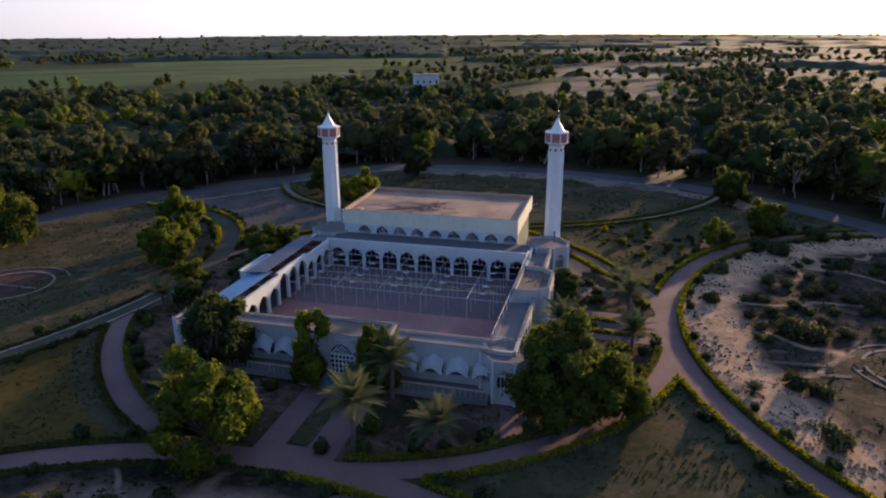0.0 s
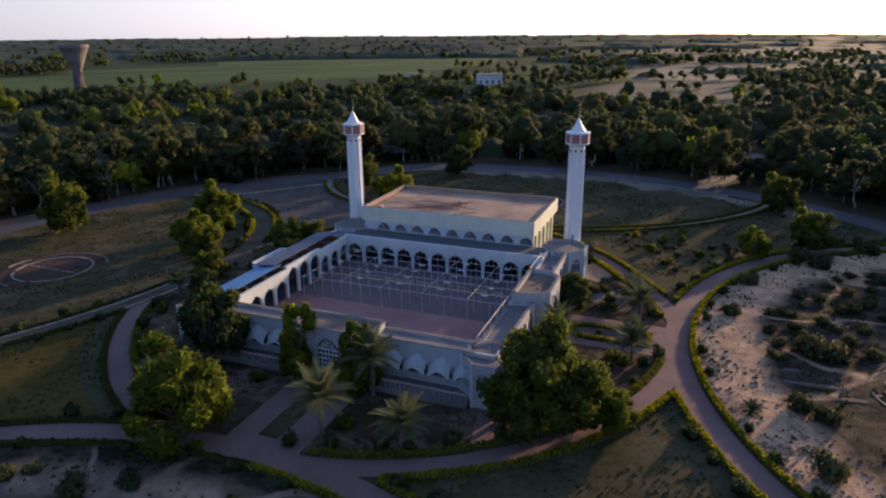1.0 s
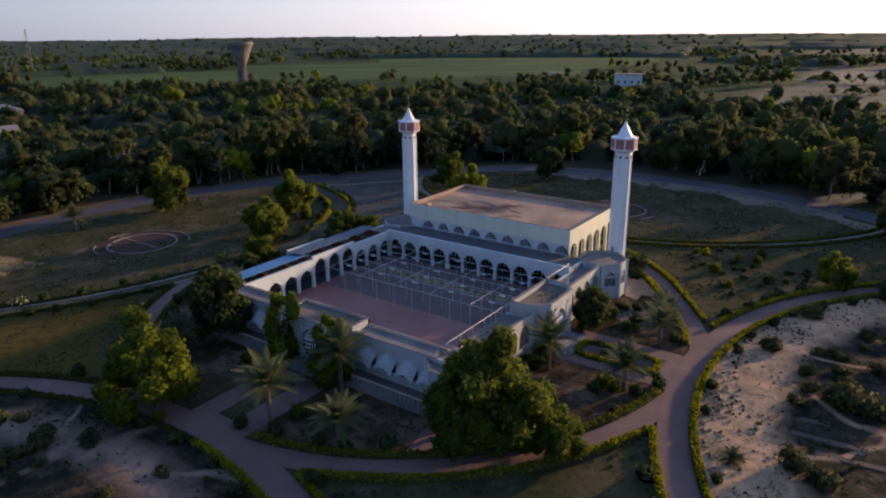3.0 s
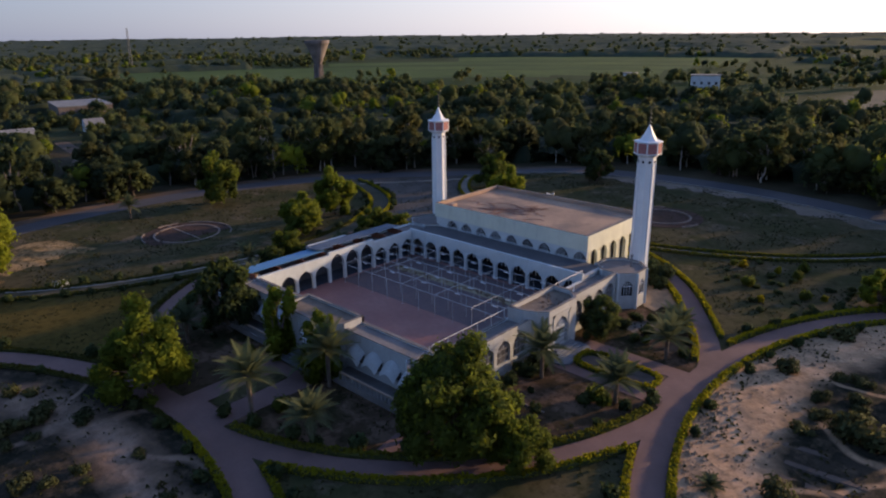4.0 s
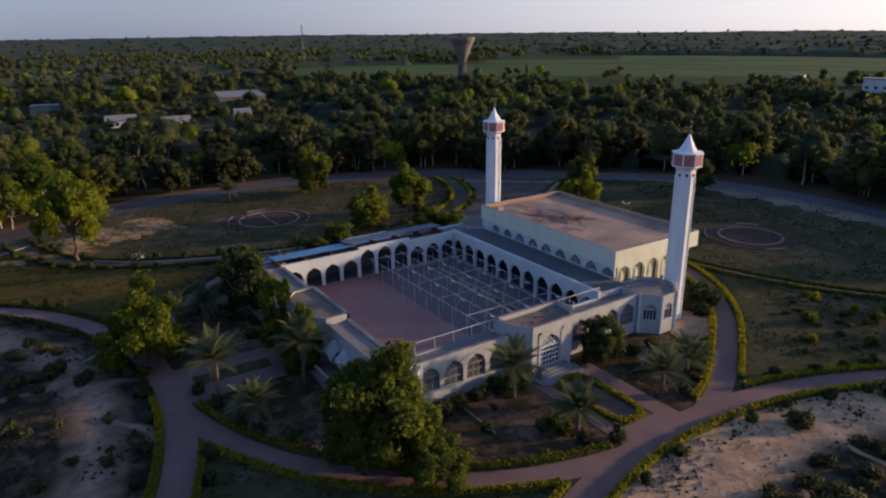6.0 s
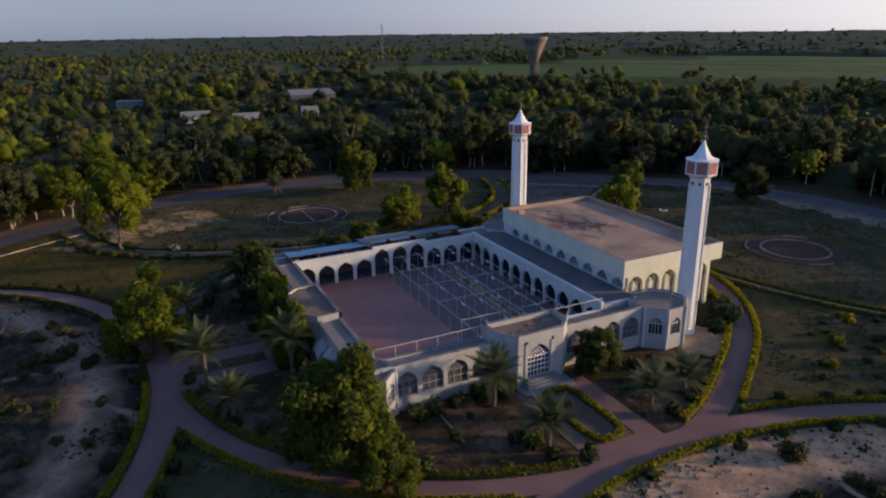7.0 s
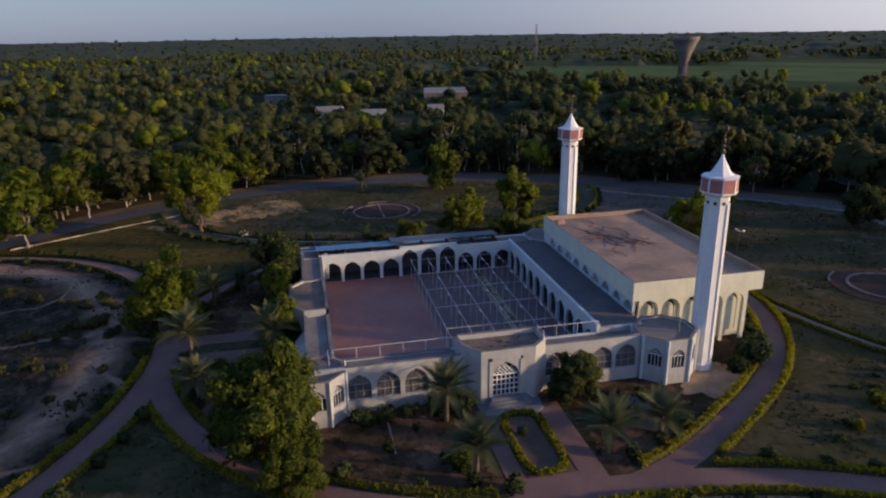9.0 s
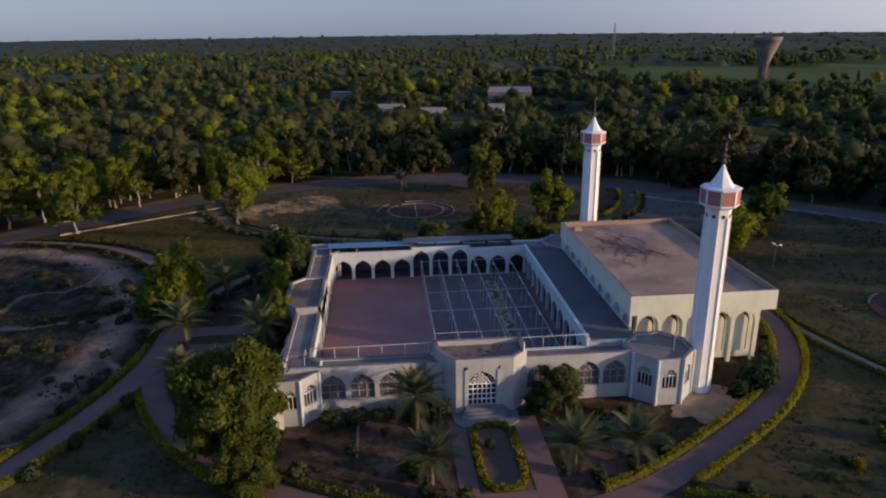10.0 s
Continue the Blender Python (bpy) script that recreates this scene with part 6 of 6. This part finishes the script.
def stone_circle(x, y, r1, r2, spokes=(), broken=0.0):
    t = thing("stone_circle", "two low pale stone rings round bare red-brown soil", "garden ring", "stone circles", at=(x, y, terrain(x, y)))
    part("soil_disc", Shape().lathe(0, 0, [(r1, 0.0), (r1, 0.13)], 48), RED_SOIL, t, "bare red-brown soil")
    for r, gap, half in ((r1, broken, 0.13), (r2, 0.0, 0.2)):
        n = 48
        for i in range(n):
            if noise.noise(Vector((math.cos(2 * math.pi * i / n) * 1.6, math.sin(2 * math.pi * i / n) * 1.6, x))) >= gap - 0.5:
                stone = [((r + d) * math.cos(a), (r + d) * math.sin(a)) for d, a in ((-half, 2 * math.pi * i / n), (half, 2 * math.pi * i / n), (half, 2 * math.pi * (i + 0.95) / n), (-half, 2 * math.pi * (i + 0.95) / n))]
                part("kerb_stone", Shape().prism(stone, 0.0, 0.3), KERB, t)
    for a in spokes:
        d = Vector((math.cos(a), math.sin(a))) * r1
        n = Vector((-math.sin(a), math.cos(a))) * 0.16
        part("spoke", Shape().prism([(d.x + n.x, d.y + n.y), (-d.x + n.x, -d.y + n.y), (-d.x - n.x, -d.y - n.y), (d.x - n.x, d.y - n.y)], 0.1, 0.2), KERB, t)


stone_circle(-98.8, 84.6, 8.9, 6.5, (0.0,), 0.3)
stone_circle(-25.6, 153.0, 8.1, 5.6, (), 0.5)
stone_circle(36.0, 83.0, 6.9, 5.4, (0.2, 1.77))


def plot_border(points):
    """A low pale earth border of the garden plots."""
    x0, y0 = points[0]
    b = thing("plot_border", "low brown earth border between bare garden plots", "border", "plot borders", at=(x0, y0, 0.1))
    for (xa, ya), (xb, yb) in zip(points, points[1:]):
        d = Vector((xb - xa, yb - ya)).normalized()
        n = Vector((-d.y, d.x))
        base = [(xa - x0 + n.x * 0.7, ya - y0 + n.y * 0.7), (xa - x0 - n.x * 0.7, ya - y0 - n.y * 0.7), (xb - x0 - n.x * 0.7, yb - y0 - n.y * 0.7), (xb - x0 + n.x * 0.7, yb - y0 + n.y * 0.7)]
        top = [(x - n.x * 0.35 * s, y - n.y * 0.35 * s) for (x, y), s in zip(base, (1, -1, -1, 1))]
        part("ridge", Shape().prism(base, -0.2, 0.13, top), BEDDING, b)


plot_border([(19.1, 84.4), (28.7, 85.9), (32.2, 90.8), (38, 92.2)])
plot_border([(18.8, 81.4), (24, 81.9), (29.9, 82.5)])
plot_border([(20.5, 78.9), (28.4, 79.8)])

# water tower
wt_x, wt_y = -340.0, 305.0
tower2 = thing("water_tower", "tall concrete water tower with a flared bowl", "water tower", at=(wt_x, wt_y, terrain(wt_x, wt_y)))
part("shaft", Shape().lathe(0, 0, [(3.0, 0), (2.3, 6), (2.1, 17)], 16), BROWN_CONCRETE, tower2)
for k in range(8):
    a = k * math.pi / 4
    part("fin", Shape().rod((3.5 * math.cos(a), 3.5 * math.sin(a), 0), (2.5 * math.cos(a), 2.5 * math.sin(a), 18), 0.42, 0.36, 5), BROWN_CONCRETE, tower2)
part("bowl", Shape().lathe(0, 0, [(2.1, 16.5), (2.7, 18.5), (4.6, 23.5), (7.3, 30.0), (8.1, 31.2), (8.1, 32.8), (7.7, 33.0), (7.7, 32.4)], 24), BROWN_CONCRETE, tower2, "flared concrete bowl")

mast = thing("lattice_mast", "slim steel lattice mast above the trees", "mast", at=(-690, 333, -2.5))
s = Shape()
H = 42.0
for k in range(3):
    a = 2 * math.pi * k / 3
    s.rod((2.0 * math.cos(a), 2.0 * math.sin(a), 0), (0.7 * math.cos(a), 0.7 * math.sin(a), H), 0.22, 0.18, 4)
part("legs", s, CONCRETE, mast)
for i in range(14):
    s = Shape()
    z0, z1 = H * i / 14, H * (i + 1) / 14
    for k in range(3):
        a, b = 2 * math.pi * k / 3, 2 * math.pi * (k + 1) / 3
        r0, r1 = 2.0 - 1.3 * z0 / H, 2.0 - 1.3 * z1 / H
        s.rod((r0 * math.cos(a), r0 * math.sin(a), z0), (r1 * math.cos(b), r1 * math.sin(b), z1), 0.12, None, 4)
    part("brace", s, CONCRETE, mast)


def far_house(x, y, w, d, h, turn, wall, roof, label, windows=4, gable=0.0):
    b = thing("far_house", label, "building", "far buildings", at=(x, y, terrain(x, y)))
    b.rotation_euler = (0, 0, radians(turn))
    part("wall", Shape().box(-w / 2, w / 2, -d / 2, d / 2, 0, h), wall, b)
    if gable:
        ends, slopes = Shape(), Shape()
        for x0, x1 in ((-w / 2, -w / 2 + 0.25), (w / 2 - 0.25, w / 2)):
            ends.add([(px, py, pz) for px in (x0, x1) for py, pz in ((-d / 2, h), (d / 2, h), (0, h + gable))], [(0, 2, 1), (3, 4, 5), (0, 1, 4, 3), (1, 2, 5, 4), (2, 0, 3, 5)])
        for side in (-1, 1):
            rise = [(side * (d / 2 + 0.4), h - 0.15), (0, h + gable + 0.05), (0, h + gable + 0.2), (side * (d / 2 + 0.4), h)]
            slopes.add([(px, py, pz) for px in (-w / 2 + 0.1, w / 2 - 0.1) for py, pz in rise], [(0, 1, 2, 3), (7, 6, 5, 4), (0, 4, 5, 1), (2, 6, 7, 3), (3, 7, 4, 0)])
        part("gable", ends, wall, b, "white gable ends")
        part("roof", slopes, roof, b, "grey pitched sheet roof")
    else:
        part("roof", Shape().box(-w / 2 - 0.3, w / 2 + 0.3, -d / 2 - 0.3, d / 2 + 0.3, h, h + 0.45), roof, b, "flat roof")
    for i in range(windows):
        u = -w / 2 + w * (i + 0.5) / windows
        for k in range(max(1, int(h / 3.4))):
            for side in (-1, 1):
                part("window", Shape().box(u - 0.6, u + 0.6, side * d / 2 - 0.06, side * d / 2 + 0.06, 3.4 * k + 1.0, 3.4 * k + 2.3), GLASS, b, "dark window")


far_house(-338, 152, 34, 24, 5.6, -11, KERB, CONCRETE, "long low hall with a grey flat roof", 6)
far_house(-272, 133, 8, 6, 3.4, 80, WHITE, CONCRETE, "small white gabled house among the trees", 3, 1.8)
far_house(-283, 82.5, 13, 8, 3.0, 82, WHITE, CONCRETE, "low white gabled shed among the trees", 4, 1.9)
far_house(-266, 102, 12, 8, 2.8, 82, WHITE, CONCRETE, "low white gabled shed among the trees", 3, 1.9)
far_house(-330, 60, 18, 9, 6.5, 80, CONCRETE, PALE_SHEET, "low grey house among the trees", 3)
far_house(-109, 376, 14, 7, 15.5, 24, WHITE, CONCRETE, "white flat-roofed house rising above the woods", 4)
far_house(-180, 431, 8, 6, 11.0, 18, WHITE, CONCRETE, "small white house beyond the woods", 3)
far_house(88, 262, 10, 8, 6.0, 30, CONCRETE, CONCRETE, "pale house among trees", 3)

# low walls, lamp post and small things
def low_wall(points, label):
    w = thing("low_wall", label, "wall", at=(points[0][0], points[0][1], 0))
    for (xa, ya), (xb, yb) in zip(points, points[1:]):
        n = max(1, int(off(xa, ya, (xb, yb)) / 4))
        for i in range(n):
            p, q = (xa + (xb - xa) * i / n, ya + (yb - ya) * i / n), (xa + (xb - xa) * (i + 0.97) / n, ya + (yb - ya) * (i + 0.97) / n)
            z = terrain(*p)
            s = arched_wall(p, q, z, z + 0.4, 0.25, [])
            s.v = [(vx - points[0][0], vy - points[0][1], vz) for vx, vy, vz in s.v]
            part("panel", s, CONCRETE, w)


def ring_points(r, a0, a1, n):
    return [(CX + r * math.cos(radians(a0 + (a1 - a0) * i / n)), CY + r * math.sin(radians(a0 + (a1 - a0) * i / n))) for i in range(n + 1)]


def kerb_run(pts, label="pale kerb stones along the inner edge of the road"):
    k = thing("kerb_run", label, "kerb", at=(pts[0][0], pts[0][1], 0))
    for p, q in zip(pts, pts[1:]):
        z = terrain(*p)
        s = arched_wall(p, (p[0] + (q[0] - p[0]) * 0.97, p[1] + (q[1] - p[1]) * 0.97), z, z + 0.28, 0.3, [])
        s.v = [(vx - pts[0][0], vy - pts[0][1], vz) for vx, vy, vz in s.v]
        part("kerb", s, PALE_KERB, k)


kerb_run([(-86.5 - 21.0 * i / 14, 10.2 + 28.5 * i / 14 - 2.2 * math.sin(math.pi * i / 14)) for i in range(15)])
kerb_run([(PETALS[2][0] + 51.0 * math.cos(radians(a)), PETALS[2][1] + 51.0 * math.sin(radians(a))) for a in range(-52, -2, 2)], "pale kerb stones beside the western path")
kerb_run([(PETALS[2][0] + 54.2 * math.cos(radians(a)), PETALS[2][1] + 54.2 * math.sin(radians(a))) for a in range(-50, 6, 2)], "pale kerb stones on the inner side of the western path")
kerb_run([(CX + 92 * math.cos(radians(a)), CY + 92 * math.sin(radians(a))) for a in range(126, 147, 2)], "pale kerb stones along the edge of the forecourt")
bare_patch(-2.6, 100.2, 3.0, 0.9, 9.0, "bare mauve earth between the garden shrubs", RIDGE)
bare_patch(-7.6, 110.6, 3.6, 1.5, 4.0, "dry tan earth round the foot of the minaret")
# sunlit heaps of dry earth along the western edge of the lawn
heaps, n = Shape(), 70
for k in range(9):
    for i in range(n + 1):
        a, u = radians(-141 - 24 * i / n), k / 8
        lo = 77 + 6 * noise.noise(Vector((a * 11, 1, 0))) + 3 * noise.noise(Vector((a * 40, 1, 0)))
        hi = 90.5 + 2.5 * noise.noise(Vector((a * 13, 5, 0)))
        r = lo + (hi - lo) * u
        x, y = CX + r * math.cos(a), CY + r * math.sin(a)
        lump = math.sin(math.pi * u) * math.sin(math.pi * i / n) ** 0.5 * max(0.0, 0.35 + 0.9 * noise.noise(Vector((x * 0.3, y * 0.3, 6))) + 0.5 * noise.noise(Vector((x, y, 6))))
        heaps.v.append((x, y, terrain(x, y) + 0.06 + 0.7 * lump))
heaps.f = [(k * (n + 1) + i, (k + 1) * (n + 1) + i, (k + 1) * (n + 1) + i + 1, k * (n + 1) + i + 1) for k in range(8) for i in range(n)]
setting("earth_heaps", heaps, patchy("dry_earth_and_weeds", (0.04, 0.04, 0.016), (0.13, 0.086, 0.04), (0.36, 0.225, 0.11), 0.46), "low heaps of dry tan earth and weeds on the lawn", "ground", True)

# clods on the rutted sand
q = np.random.default_rng(31)
clods = Shape()
for i in range(5200):
    a, r = radians(128 + 112 * q.random()), 43.6 + 7.6 * q.random()
    x, y = PETALS[0][0] + r * math.cos(a), PETALS[0][1] + r * math.sin(a)
    if off(x, y, (CX, CY)) > 95 or q.random() > 0.25 + 0.75 * smooth((95 - y) / 12) or noise.noise(Vector((x * 0.35, y * 0.35, 2))) < -0.12:
        continue
    w = 0.05 + 0.32 * q.random() ** 4
    top = [(x + w * (0.7 + 0.6 * q.random()) * math.cos(k * 1.5708 + q.random()), y + w * (0.7 + 0.6 * q.random()) * math.sin(k * 1.5708 + q.random())) for k in range(4)]
    z = 0.12
    clods.add([(px, py, z) for px, py in top] + [(x + w * 0.3 * q.normal(), y + w * 0.3 * q.normal(), z + 0.06 + w * (0.4 + 0.5 * q.random()))], [(0, 1, 4), (1, 2, 4), (2, 3, 4), (3, 0, 4)])
tagged(new("clods", clods.mesh("clods", SAND_CLOD)), "brown clods and stones on the rutted sand", "stones", "", "stuff")

# pale leaning trunks on the verge of the road
for x, y, h, lean, turn in ((-111.5, 18.0, 7.0, 24, 200), (-122.0, 24.5, 4.5, 18, 40), (-126.5, 34.0, 8.0, 10, 190), (-134.0, 41.0, 6.5, 22, 120)):
    t = thing("bare_tree", "pale bare leaning tree trunk on the red verge", "tree", "bare trees", at=(x, y, terrain(x, y)))
    wood, q = Shape(), np.random.default_rng(int(h * 10))
    tip = Vector((math.sin(radians(lean)) * math.cos(radians(turn)), math.sin(radians(lean)) * math.sin(radians(turn)), math.cos(radians(lean)))) * h
    branch(wood, (0, 0, -0.1), tip * 0.6, 0.26, 0.17, 0.12, q)
    branch(wood, tip * 0.58, tip, 0.17, 0.06, 0.2, q, 3)
    branch(wood, tip * 0.6, tip * 0.7 + Vector((1.3, -0.9, 1.4)), 0.14, 0.04, 0.2, q, 3)
    part("trunk", wood, PALE_BARK, t)
low_wall(ring_points(97.2, 62, 128, 24), "low pale boundary wall beside the road")
lamp = thing("lamp_post", "dark lamp post with two white lamp heads on the lawn", "lamp post", at=(-46, 141, 0))
part("pole", Shape().rod((0, 0, 0), (0.1, 0.05, 4.0), 0.07, 0.05), BARK, lamp)
for sign in (-1, 1):
    part("lamp_head", Shape().rod((0.1, 0.05, 3.9), (0.1 + 0.75 * sign, 0.05 + 0.3 * sign, 4.2), 0.05, 0.16, 6), BRIGHT, lamp, "white lamp head")
tagged(part("orange_box", Shape().box(-6.6, -6.2, 63.7, 64.1, 0, 0.9), ORANGE, None), "small orange box beside the corner room", "box")
tagged(part("stone_bench", Shape().box(-5.2, -3.4, 65.2, 66.0, 0.25, 0.5).box(-5.0, -4.8, 65.3, 65.9, 0, 0.25).box(-3.8, -3.6, 65.3, 65.9, 0, 0.25), CONCRETE, None), "pale stone bench on bare ground", "bench")
tagged(part("stone_edging", Shape().box(-6.6, -1.2, 73.65, 73.85, 0, 0.2), KERB, None), "low pale stone edging across bare soil", "edging")
